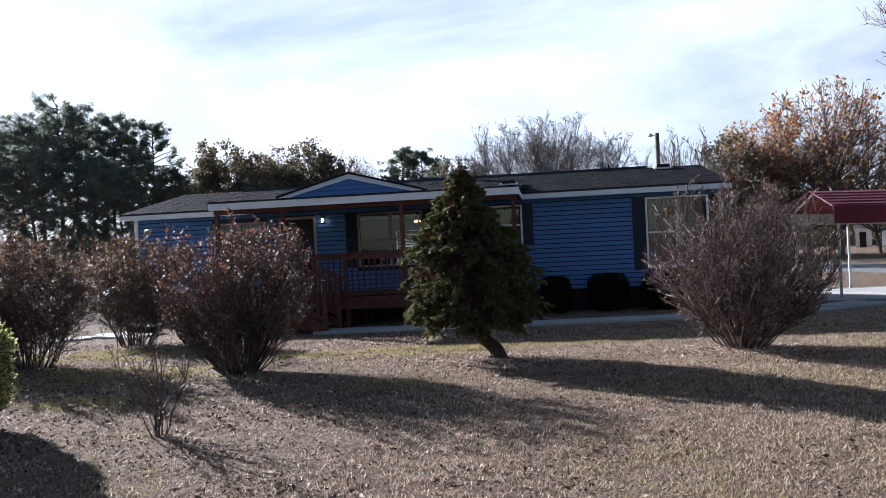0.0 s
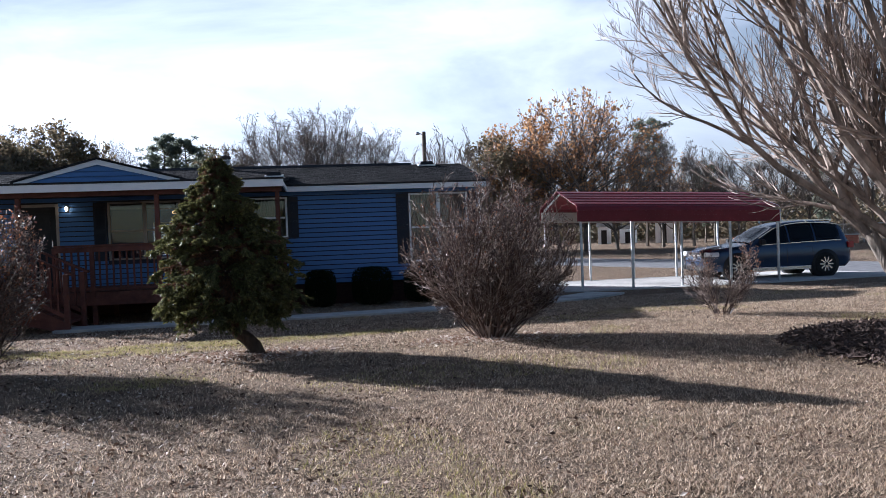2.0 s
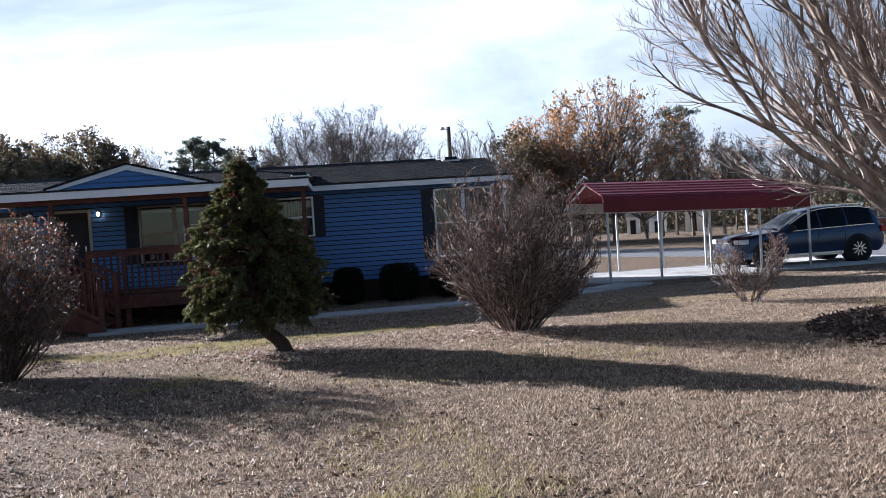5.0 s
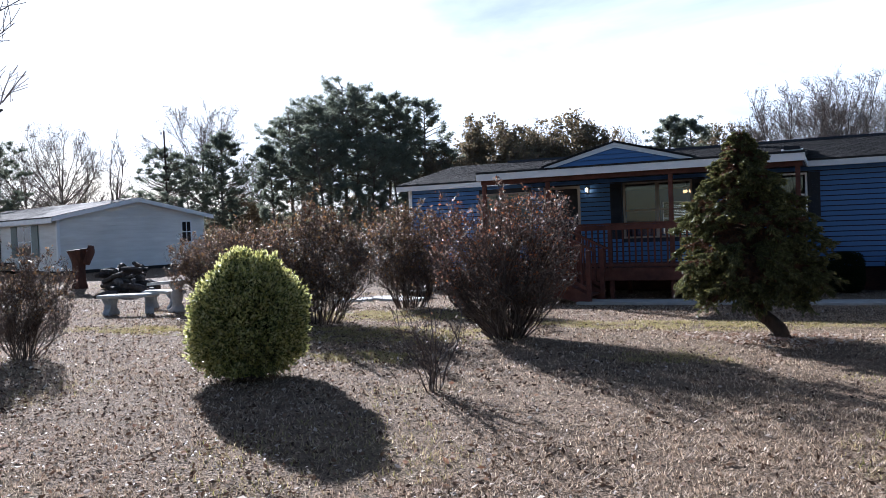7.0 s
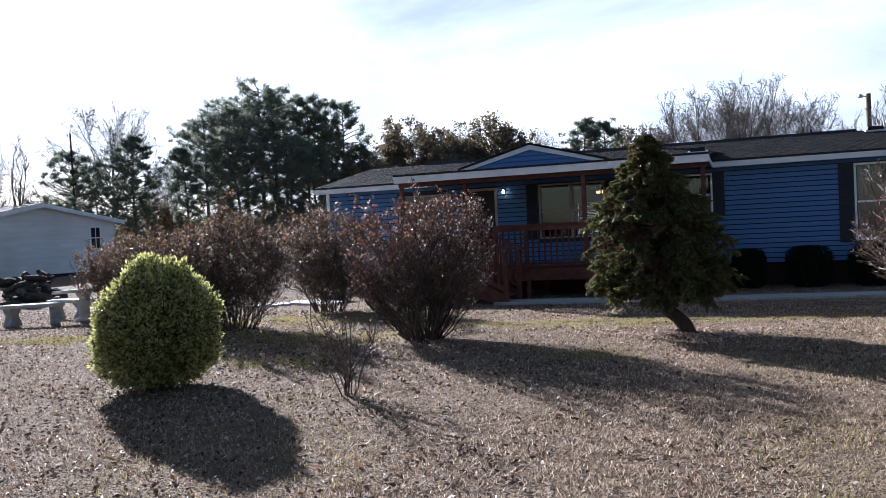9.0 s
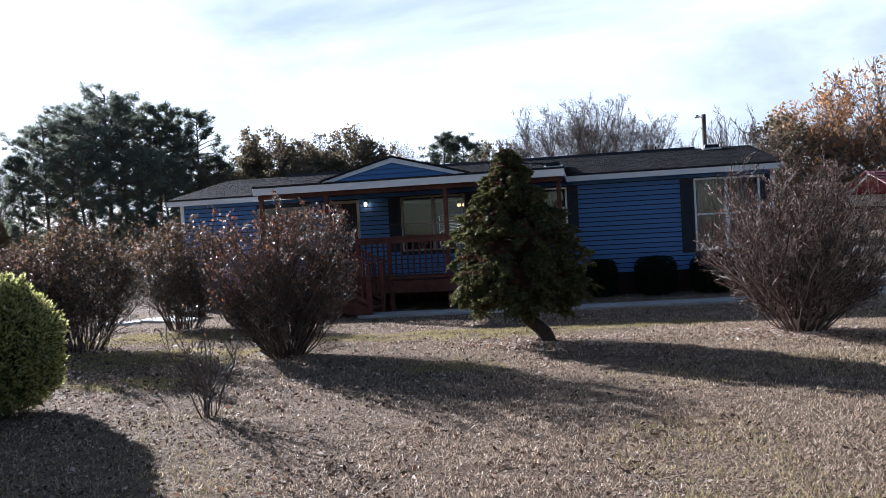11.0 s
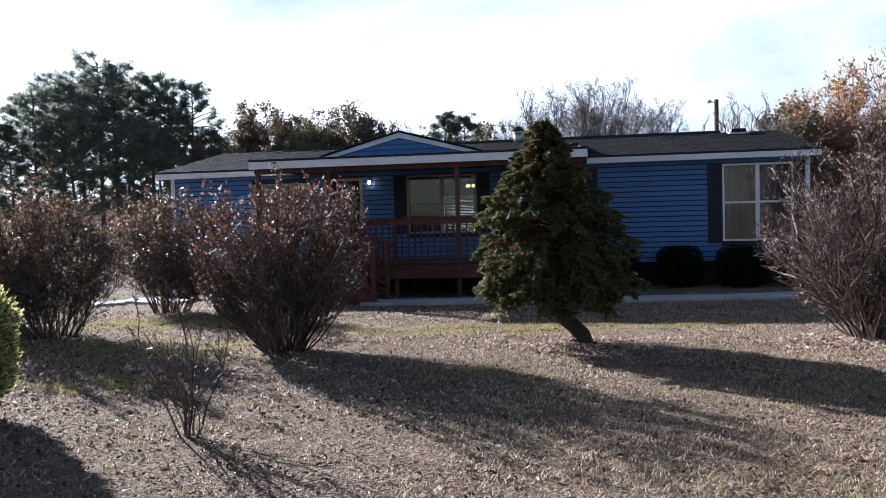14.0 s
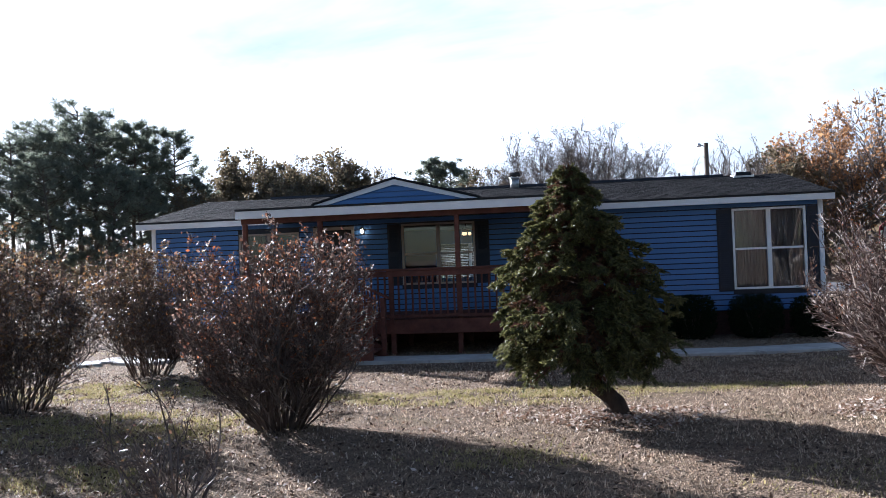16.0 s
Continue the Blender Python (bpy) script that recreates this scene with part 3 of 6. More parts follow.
def slab_path(line, width, length, gap=0.012):
    """The front walk: a row of cast slabs, each its own piece."""
    walk_root = thing("front_walk", "pale concrete walk of cast slabs along the house", "walkway", kind="structure")
    for a, b in zip(line, line[1:]):
        n = max(1, round(math.dist(a, b) / length))
        d = Vector((b[0] - a[0], b[1] - a[1])) / n
        s = Vector((-d.y, d.x)).normalized() * width / 2
        for i in range(n):
            p, q = Vector(a) + d * i + d.normalized() * gap, Vector(a) + d * (i + 1)
            c = [p - s, q - s, q + s, p + s]
            sink = random.uniform(-0.008, 0.008)
            lo = [(k.x, k.y, lie(k.x, k.y) - 0.08) for k in c]
            hi = [(k.x, k.y, lie(k.x, k.y) + 0.045 + sink) for k in c]
            part("slab", hexa(bmesh.new(), lo + hi), "concrete", walk_root)


slab_path([(-4.3, 16.35), (-0.5, 16.55), (2.4, 16.85), (4.6, 17.5), (6.4, 18.8), (8.2, 20.9)], 1.0, 1.25)
strip("road", [(0, 75), (9, 49), (15.5, 36), (20.2, 27), (25.5, 16), (31, 2), (38, -20), (60, -80)], 5.6, "asphalt", "grey asphalt street passing beyond the lawn", "road", 2.0, 0.025)
strip("driveway", [(7.2, 24.1), (14.5, 24.1), (19.3, 24.6), (22, 25.0)], 4.3, "concrete", "pale concrete drive under the carport out to the street", "driveway", 1.0, 0.02)
strip("far_driveway", [(39.5, 45.5), (46.5, 38.5)], 1.8, "concrete", "pale drive across the street", "driveway", 2.0, 0.02)

# ---- the blue house ----
HX0, HX1, HY0, HY1 = -10.28, 4.70, 20.3, 27.4
WB, WT = 0.20, 2.52
OPEN = {"porch_window": (-4.25, -2.65, 1.02, 2.33), "front_door": (-6.28, -5.43, 0.40, 2.31), "right_window": (2.91, 4.335, 0.69, 2.34),
        "small_window": (-0.98, -0.14, 1.40, 2.33), "left_window": (-8.10, -6.72, 0.95, 2.25)}
REAR = {"rear_window": (-4.6, -2.5, 0.95, 2.0)}


def holed(bm, x0, x1, y0, y1, z0, z1, holes):
    """A wall with openings through it."""
    cuts = sorted({x0, x1, *(h[0] for h in holes), *(h[1] for h in holes)})
    for a, b in zip(cuts, cuts[1:]):
        m = (a + b) / 2
        zs = [z0]
        for h in sorted((h for h in holes if h[0] < m < h[1]), key=lambda h: h[2]):
            zs += [h[2], h[3]]
        zs.append(z1)
        for lo, hi in zip(zs[::2], zs[1::2]):
            if hi - lo > 1e-4:
                box(a, b, y0, y1, lo, hi, bm=bm)
    bmesh.ops.remove_doubles(bm, verts=bm.verts[:], dist=1e-4)
    return bm


def lap(x0, x1, y, z, h):
    """One siding course, proud at its lower edge."""
    lip = 0.024
    return hexa(bmesh.new(), [(x0, y - 0.030, z + lip), (x1, y - 0.030, z + lip), (x1, y, z + lip), (x0, y, z + lip), (x0, y - 0.016, z + h), (x1, y - 0.016, z + h), (x1, y, z + h), (x0, y, z + h)])


house = thing("house", "single-storey blue vinyl-sided house with a charcoal shingle roof", "house", (0, 0, 0))
# near-black core paints the shadow lines seen between the courses
front = part("front_wall", holed(bmesh.new(), HX0, HX1, HY0, HY0 + 0.12, WB, WT, list(OPEN.values())), "shutter", house, "blue lap-sided front wall, core darkened for the lap shadows")
part("back_wall", holed(bmesh.new(), HX0, HX1, HY1 - 0.12, HY1, WB, WT, list(REAR.values())), "siding", house)
for nm, x in (("end_wall", HX0), ("end_wall", HX1 - 0.12)):
    b = box(x, x + 0.12, HY0 + 0.12, HY1 - 0.12, WB, WT)
    ym = 23.85
    v = [b.verts.new(q) for q in ((x, HY0, WT), (x, HY1, WT), (x, ym, 3.26), (x + 0.12, HY0, WT), (x + 0.12, HY1, WT), (x + 0.12, ym, 3.26))]
    b.faces.new((v[0], v[2], v[1]))
    b.faces.new((v[3], v[4], v[5]))
    b.faces.new((v[0], v[3], v[5], v[2]))
    b.faces.new((v[1], v[2], v[5], v[4]))
    part(nm, b, "siding", house)
H = 0.1145
for i in range(int((WT - WB) / H) + 1):
    z = WB + i * H
    if z + H > WT - 0.02:
        break
    spans = [(HX0 + 0.09, HX1 - 0.09)]
    for a, b, c, d in OPEN.values():
        if d + 0.05 > z + 0.02 and c - 0.06 < z + H - 0.02:
            spans = [s for p, q in spans for s in ((p, min(q, a - 0.055)), (max(p, b + 0.055), q)) if s[1] - s[0] > 0.02]
    for a, b in spans:
        part("siding_board", lap(a, b, HY0, z, H), "siding", front)
part("skirting", box(HX0 + 0.04, HX1 - 0.04, HY0 + 0.05, HY1 - 0.05, -0.75, WB, 0), "skirt", house, "dark brick-red skirting below the siding")
part("floor", box(HX0 + 0.13, HX1 - 0.13, HY0 + 0.13, HY1 - 0.13, 0.24, 0.38), "inside", house)
part("inner_ceiling", box(HX0 + 0.13, HX1 - 0.13, HY0 + 0.13, HY1 - 0.13, 2.44, 2.50), "inside", house)
for x in (-6.5, -1.6, 1.2):
    part("partition", box(x, x + 0.1, HY0 + 0.13, HY1 - 0.13, 0.385, 2.435), "inside", house)
for x0, x1 in ((HX0 - 0.012, HX0 + 0.085), (HX1 - 0.085, HX1 + 0.012)):
    part("corner_post", box(x0, x1, HY0 - 0.032, HY0 + 0.02, WB - 0.02, WT - 0.03, 0.006), "trim", house, "white corner trim")


def slab_roof(x0, x1, ya, za, yb, zb, t=0.09):
    return hexa(bmesh.new(), [(x0, ya, za - t), (x1, ya, za - t), (x1, yb, zb - t), (x0, yb, zb - t), (x0, ya, za), (x1, ya, za), (x1, yb, zb), (x0, yb, zb)])


RX0, RX1, RY = -10.50, 4.86, 23.8
roof_a = part("roof_slope", slab_roof(RX0, RX1, 19.97, 2.635, RY, 3.37), "shingle", house, "charcoal shingle roof slope")
part("roof_slope", slab_roof(RX0, RX1, 27.7, 2.62, RY + 0.002, 3.37), "shingle", house)
for i in range(26):
    y = 20.0 + i * 0.146
    z = 2.635 + (y - 19.97) * 0.1919
    b = hexa(bmesh.new(), [(RX0, y, z), (RX1, y, z), (RX1, y + 0.16, z + 0.03), (RX0, y + 0.16, z + 0.03), (RX0, y, z + 0.012), (RX1, y, z + 0.012), (RX1, y + 0.16, z + 0.033), (RX0, y + 0.16, z + 0.033)])
    part("shingle_course", b, "shingle", roof_a)
b = bmesh.new()
hexa(b, [(-8.6, RY - 0.14, 3.36), (3.4, RY - 0.14, 3.36), (3.4, RY + 0.14, 3.36), (-8.6, RY + 0.14, 3.36), (-8.6, RY - 0.05, 3.425), (3.4, RY - 0.05, 3.425), (3.4, RY + 0.05, 3.425), (-8.6, RY + 0.05, 3.425)])
part("ridge_vent", b, "drip", house, "black ridge vent")
for x0, x1 in ((RX0, -7.06), (-0.08, RX1)):
    part("fascia", box(x0, x1, 19.945, 19.972, 2.472, 2.60, 0.004), "trim", house, "white fascia board")
    part("drip_edge", box(x0, x1, 19.93, 19.968, 2.602, 2.640), "drip", house)
    part("soffit", box(x0, x1, 19.975, HY0 - 0.022, 2.485, 2.505), "trim", house)


def rake(x0, x1):
    bm = bmesh.new()
    for ya, za, yb, zb in ((19.97, 2.54, RY, 3.275), (RY, 3.275, 27.7, 2.53)):
        hexa(bm, [(x0, ya, za - 0.07), (x1, ya, za - 0.07), (x1, yb, zb - 0.07), (x0, yb, zb - 0.07), (x0, ya, za), (x1, ya, za), (x1, yb, zb), (x0, yb, zb)])
    return bm


part("rake_board", rake(RX0 + 0.004, RX0 + 0.03), "trim", house)
part("rake_board", rake(RX1 - 0.03, RX1 - 0.004), "trim", house)


def window(name, x0, x1, z0, z1, lights, label, parent=None, y=HY0, out=-1, paint="trim"):
    """A vinyl window: frame, mullions, meeting rails and panes, set in its opening."""
    bm, w = bmesh.new(), 0.032
    ya, yb = sorted((y + out * 0.028, y + 0.06 * -out))
    box(x0 - w, x1 + w, ya, yb, z1 - 0.01, z1 + w, bm=bm)
    box(x0 - w, x1 + w, ya, yb, z0 - w, z0 + 0.01, bm=bm)
    box(x0 - w, x0 + 0.012, ya, yb, z0 + 0.01, z1 - 0.01, bm=bm)
    box(x1 - 0.012, x1 + w, ya, yb, z0 + 0.01, z1 - 0.01, bm=bm)
    fr = part("window", bm, paint, parent or house, label)
    n = len(lights)
    edges = [x0 + (x1 - x0) * sum(lights[:i]) / sum(lights) for i in range(n + 1)]
    for i in range(1, n):
        part("mullion", box(edges[i] - 0.042, edges[i] + 0.042, y - 0.02, y + 0.055, z0 + 0.012, z1 - 0.012, 0.005), paint, fr)
    zm = (z0 + z1) / 2
    for a, b2 in zip(edges, edges[1:]):
        a, b2 = a + 0.03, b2 - 0.03
        part("meeting_rail", box(a, b2, y + 0.002, y + 0.04, zm - 0.022, zm + 0.022), paint, fr)
        for c, d, yy in ((z0 + 0.012, zm - 0.022, y + 0.030), (zm + 0.022, z1 - 0.012, y + 0.014)):
            p = part("pane", box(a, b2, yy, yy + 0.004, c, d), "glass", fr)
            p.visible_shadow = False
    return fr


def shutter(x0, x1, z0, z1):
    s = part("shutter", box(x0, x1, HY0 - 0.045, HY0 - 0.021, z0, z1, 0.004), "shutter", house, "dark navy louvred shutter")
    for i in range(int((z1 - z0 - 0.16) / 0.045)):
        z = z0 + 0.08 + i * 0.045
        if abs(z - (z0 + z1) / 2) < 0.05:
            continue
        part("louvre", hexa(bmesh.new(), [(x0 + 0.045, HY0 - 0.058, z), (x1 - 0.045, HY0 - 0.058, z), (x1 - 0.045, HY0 - 0.046, z), (x0 + 0.045, HY0 - 0.046, z),
                                         (x0 + 0.045, HY0 - 0.050, z + 0.03), (x1 - 0.045, HY0 - 0.050, z + 0.03), (x1 - 0.045, HY0 - 0.046, z + 0.03), (x0 + 0.045, HY0 - 0.046, z + 0.03)]), "shutter", s)


window("porch_window", *OPEN["porch_window"], (1, 1), "tan double window reflecting the yard", paint="tan")
window("right_window", *OPEN["right_window"], (1, 1), "white double window with drawn curtains")
window("small_window", *OPEN["small_window"], (1,), "white single window behind the conifer")
window("left_window", *OPEN["left_window"], (1, 1), "tan window at the end of the porch", paint="tan")
window("rear_window", *REAR["rear_window"], (1, 1), "rear window with half-open blinds", y=HY1, out=1)
shutter(2.56, 2.855, 0.62, 2.37)
shutter(4.39, 4.60, 0.62, 2.37)
shutter(-0.085, 0.155, 1.37, 2.37)
shutter(-4.60, -4.305, 0.98, 2.37)
shutter(-2.595, -2.30, 0.98, 2.37)


def blinds(x0, x1, y, z0, z1, label, tilt=0.012, skip=0.0):
    bl = thing("window_blind", label, "blind", ((x0 + x1) / 2, y, z0))
    w = (x1 - x0) / 2
    for i in range(int((z1 - z0) / 0.05)):
        z = i * 0.05
        part("slat", hexa(bmesh.new(), [(-w, -0.018, z), (w, -0.018, z), (w, 0.018, z + tilt), (-w, 0.018, z + tilt), (-w, -0.018, z + 0.002), (w, -0.018, z + 0.002), (w, 0.018, z + tilt + 0.002), (-w, 0.018, z + tilt + 0.002)]), "blind", bl)
    return bl


blinds(-4.5, -3.6, HY1 - 0.2, 1.0, 1.96, "white horizontal blind over the rear window")
blinds(-3.5, -2.6, HY1 - 0.2, 1.0, 1.96, "white horizontal blind over the rear window")


def curtain(x0, x1, y, z0, z1):
    n = 60
    bm = bmesh.new()
    prev = None
    for i in range(n + 1):
        x = x0 + (x1 - x0) * i / n
        dy = 0.03 * math.sin(i * 1.1) + 0.012 * math.sin(i * 2.7)
        cur = [bm.verts.new((x, y + dy, z0)), bm.verts.new((x, y + dy, z1)), bm.verts.new((x, y + dy + 0.006, z1)), bm.verts.new((x, y + dy + 0.006, z0))]
        if prev:
            for k in range(4):
                bm.faces.new((prev[k], cur[k], cur[(k + 1) % 4], prev[(k + 1) % 4]))
        prev = cur
    return solo("curtain", bm, "curtain", "beige pleated curtain hanging inside a front window", "curtain", "curtains")


curtain(2.93, 3.6, HY0 + 0.24, 0.45, 2.40)
curtain(3.66, 4.32, HY0 + 0.26, 0.45, 2.40)
curtain(-0.96, -0.16, HY0 + 0.24, 1.2, 2.40)
curtain(-8.05, -7.45, HY0 + 0.24, 0.75, 2.35)

dr = part("door", box(-6.26, -5.45, HY0 + 0.03, HY0 + 0.075, 0.42, 2.29, 0.004), "door", house, "dark storm door")
for x0, x1, z0, z1 in ((-6.14, -5.57, 1.30, 2.16), (-6.14, -5.57, 0.56, 1.18)):
    part("panel", box(x0, x1, HY0 + 0.018, HY0 + 0.032, z0, z1, 0.005), "door", dr)
part("door_handle", tube(bmesh.new(), (-5.53, HY0 - 0.02, 1.36), (-5.53, HY0 - 0.02, 1.50), 0.012), "chrome", dr, "bright door handle")
b = bmesh.new()
box(-6.34, -6.275, HY0 - 0.03, HY0 + 0.05, 0.40, 2.36, bm=b)
box(-5.435, -5.37, HY0 - 0.03, HY0 + 0.05, 0.40, 2.36, bm=b)
box(-6.275, -5.435, HY0 - 0.03, HY0 + 0.05, 2.295, 2.36, bm=b)
part("door_frame", b, "tan", house, "door casing darkened for the porch shade")

lamp = thing("porch_light", "small lit glass porch lantern beside the door", "lamp", (-5.17, HY0 - 0.02, 2.22))
part("bracket", box(-0.04, 0.04, -0.03, 0, -0.05, 0.09, 0.006), "blackplastic", lamp)
part("globe", lathe([(0.014, -0.035), (0.03, -0.015), (0.036, 0.015), (0.03, 0.05), (0.018, 0.07)], 14), "porchlamp", lamp, "glowing frosted globe", True, (0, -0.09, 0))
part("cap", lathe([(0.055, 0.07), (0.05, 0.085), (0.012, 0.11)], 14), "blackplastic", lamp, "", True, (0, -0.09, 0))
fan = thing("ceiling_fan", "ceiling fan with a lit cluster of bulbs", "ceiling fan", (-3.05, 22.3, 2.435))
part("rod", tube(bmesh.new(), (0, 0, -0.14), (0, 0, 0), 0.015), "blackplastic", fan)
part("motor", lathe([(0.06, -0.24), (0.10, -0.22), (0.10, -0.16), (0.03, -0.13)], 14), "blackplastic", fan)
for k in range(5):
    q = 2 * math.pi * k / 5
    b = bmesh.new()
    beam(b, (math.cos(q) * 0.1, math.sin(q) * 0.1, -0.19), (math.cos(q) * 0.6, math.sin(q) * 0.6, -0.19), 0.13, 0.012)
    part("blade", b, "deck", fan)
for k in range(3):
    q = 2 * math.pi * k / 3 + 0.4
    part("bulb", lathe([(0.015, -0.33), (0.045, -0.30), (0.03, -0.25)], 10), "fanlamp", fan, "glowing bulb shade", True, (math.cos(q) * 0.09, math.sin(q) * 0.09, 0))

# porch roof and its small gable
PX0, PX1, PY = -7.06, -0.08, 17.6
SL = 0.078
part("porch_roof", hexa(bmesh.new(), [(PX0, PY, 2.56), (PX1, PY, 2.56), (PX1, 22.4, 2.56 + 4.8 * SL), (PX0, 22.4, 2.56 + 4.8 * SL), (PX0, PY, 2.648), (PX1, PY, 2.648), (PX1, 22.4, 2.648 + 4.8 * SL), (PX0, 22.4, 2.648 + 4.8 * SL)]), "shingle", house, "shallow shingle porch roof")
part("porch_drip_edge", box(PX0 - 0.01, PX1 + 0.01, PY - 0.045, PY - 0.002, 2.632, 2.672), "drip", house)
part("porch_fascia", box(PX0 - 0.004, PX1 + 0.004, PY - 0.032, PY - 0.004, 2.475, 2.63, 0.004), "trim", house, "white porch fascia board")
for x0, x1 in ((PX0 - 0.004, PX0 + 0.024), (PX1 - 0.024, PX1 + 0.004)):
    part("side_fascia", box(x0, x1, PY - 0.003, 19.92, 2.475, 2.58), "trim", house)
# the ceiling's near-black colour holds the shade under the porch roof
part("porch_soffit", box(PX0 + 0.03, PX1 - 0.03, PY + 0.01, HY0 - 0.025, 2.50, 2.535), "shutter", house, "porch ceiling coloured near-black for the shade beneath the roof")
part("porch_beam", box(PX0 + 0.05, PX1 - 0.05, PY + 0.12, PY + 0.24, 2.38, 2.498), "deck", house, "stained porch beam")
GX, GW, GY, GZ = -4.14, 1.68, 19.0, 3.24
gz0 = 2.80
tri = bmesh.new()
v = [tri.verts.new(q) for q in ((GX - GW, GY + 0.02, gz0 - 0.06), (GX + GW, GY + 0.02, gz0 - 0.06), (GX, GY + 0.02, GZ), (GX - GW, 22.6, gz0 - 0.06), (GX + GW, 22.6, gz0 - 0.06), (GX, 22.6, GZ))]
for a in ((0, 1, 2), (5, 4, 3), (0, 3, 4, 1), (1, 4, 5, 2), (2, 5, 3, 0)):
    tri.faces.new([v[i] for i in a])
gab = part("gable", tri, "siding", house, "small blue gable over the porch")
for i in range(4):
    z = gz0 - 0.05 + i * H
    w = GW * (GZ - (z + H)) / (GZ - gz0 + 0.06)
    if w > 0.1:
        part("siding_board", lap(GX - w, GX + w, GY + 0.018, z, H), "siding", gab)
for s in (-1, 1):
    b = bmesh.new()
    for z, w, y0, y1 in ((0, 0.115, GY - 0.03, GY + 0.0),):
        hexa(b, [(GX, y0, GZ - 0.10), (GX + s * (GW + 0.06), y0, gz0 - 0.09), (GX + s * (GW + 0.06), y1, gz0 - 0.09), (GX, y1, GZ - 0.10),
                 (GX, y0, GZ + 0.015), (GX + s * (GW + 0.06), y0, gz0 - 0.015), (GX + s * (GW + 0.06), y1, gz0 - 0.015), (GX, y1, GZ + 0.015)])
    part("rake_board", b, "trim", gab, "white gable trim")
    b = bmesh.new()
    hexa(b, [(GX, GY - 0.05, GZ + 0.016), (GX + s * (GW + 0.12), GY - 0.05, gz0 - 0.03), (GX + s * (GW + 0.12), 23.3, gz0 - 0.03), (GX, 23.3, GZ + 0.016),
             (GX, GY - 0.05, GZ + 0.065), (GX + s * (GW + 0.12), GY - 0.05, gz0 + 0.02), (GX + s * (GW + 0.12), 23.3, gz0 + 0.02), (GX, 23.3, GZ + 0.065)])
    part("gable_roof", b, "shingle", gab)

# roof fittings
flue = thing("roof_flue", "pale metal flue pipe with a louvred cap on the roof", "flue", (-1.87, 23.55, 3.30))
part("pipe", tube(bmesh.new(), (0, 0, 0), (0, 0, 0.27), 0.115, sides=16), "galv", flue, "", True)
part("collar", tube(bmesh.new(), (0, 0, 0.27), (0, 0, 0.30), 0.15, sides=16), "galv", flue)
part("cap", tube(bmesh.new(), (0, 0, 0.33), (0, 0, 0.42), 0.17, 0.13, sides=16), "log", flue, "weathered brown cap")
for k in range(4):
    q = math.pi / 4 + k * math.pi / 2
    part("strut", tube(bmesh.new(), (0.1 * math.cos(q), 0.1 * math.sin(q), 0.3), (0.1 * math.cos(q), 0.1 * math.sin(q), 0.33), 0.012), "galv", flue)
for x, y in ((3.78, 23.35), (-0.45, 21.6)):
    zz = 2.64 + (y - 19.97) * 0.192
    rv = thing("roof_vent", "low black box vent on the shingles", "roof vent", (x, y, zz), "roof vents")
    part("hood", hexa(bmesh.new(), [(-0.19, -0.16, 0.03), (0.19, -0.16, 0.03), (0.19, 0.16, 0.06), (-0.19, 0.16, 0.06), (-0.17, -0.14, 0.12), (0.17, -0.14, 0.12), (0.17, 0.14, 0.14), (-0.17, 0.14, 0.14)]), "drip", rv)
    part("flange", hexa(bmesh.new(), [(-0.24, -0.2, -0.02), (0.24, -0.2, -0.02), (0.24, 0.2, 0.055), (-0.24, 0.2, 0.055), (-0.24, -0.2, 0.02), (0.24, -0.2, 0.02), (0.24, 0.2, 0.075), (-0.24, 0.2, 0.075)]), "galv", rv)
vp = thing("vent_pipe", "thin black plumbing vent pipe on the ridge", "vent pipe", (2.35, 23.9, 3.36))
part("pipe", tube(bmesh.new(), (0, 0, -0.03), (0, 0, 0.16), 0.03), "drip", vp)

# ---- porch ----
porch = thing("porch", "red-brown stained timber porch with balustrade and steps", "porch", (0, 0, 0))
DZ = 0.40
for i in range(18):
    y = 17.72 + i * 0.1435
    part("deck_board", box(PX0 + 0.05, PX1 - 0.05, y, y + 0.135, DZ - 0.035, DZ, 0.004), "deck", porch)
part("rim_board", box(PX0 + 0.04, PX1 - 0.04, 17.68, 17.718, 0.13, DZ + 0.005, 0.004), "deck", porch, "wide stained rim board")
part("side_rim_board", box(PX1 - 0.048, PX1 - 0.012, 17.72, HY0 - 0.03, 0.13, DZ), "deck", porch)
part("side_rim_board", box(PX0 + 0.012, PX0 + 0.048, 17.72, HY0 - 0.03, 0.13, DZ), "deck", porch)
for x in (-6.95, -5.40, -2.69, -0.22):
    part("post", box(x - 0.045, x + 0.045, 17.73, 17.82, DZ + 0.002, 2.378, 0.005), "deck", porch)
for x in (-6.9, -5.3, -4.0, -2.69, -1.4, -0.25):
    part("pier", box(x - 0.045, x + 0.045, 17.74, 17.83, -0.4, 0.128, 0.004), "deck", porch)
    part("pier", box(x - 0.045, x + 0.045, 19.5, 19.59, -0.45, DZ - 0.04), "deck", porch)


def railing(x0, x1, y):
    part("top_rail", box(x0, x1, y - 0.07, y + 0.07, 1.345, 1.385, 0.005), "deck", porch)
    part("rail_face", box(x0, x1, y - 0.045, y - 0.008, 1.235, 1.343, 0.004), "deck", porch)
    part("bottom_rail", box(x0, x1, y - 0.045, y - 0.008, 0.44, 0.50, 0.004), "deck", porch)
    n = int((x1 - x0) / 0.135)
    for i in range(n + 1):
        x = x0 + 0.05 + i * 0.135
        if x < x1 - 0.02:
            part("baluster", box(x - 0.017, x + 0.017, y - 0.007, y + 0.027, 0.45, 1.343), "deck", porch)


railing(-4.72, -0.17, 17.70)
railing(-6.98, -6.05, 17.70)
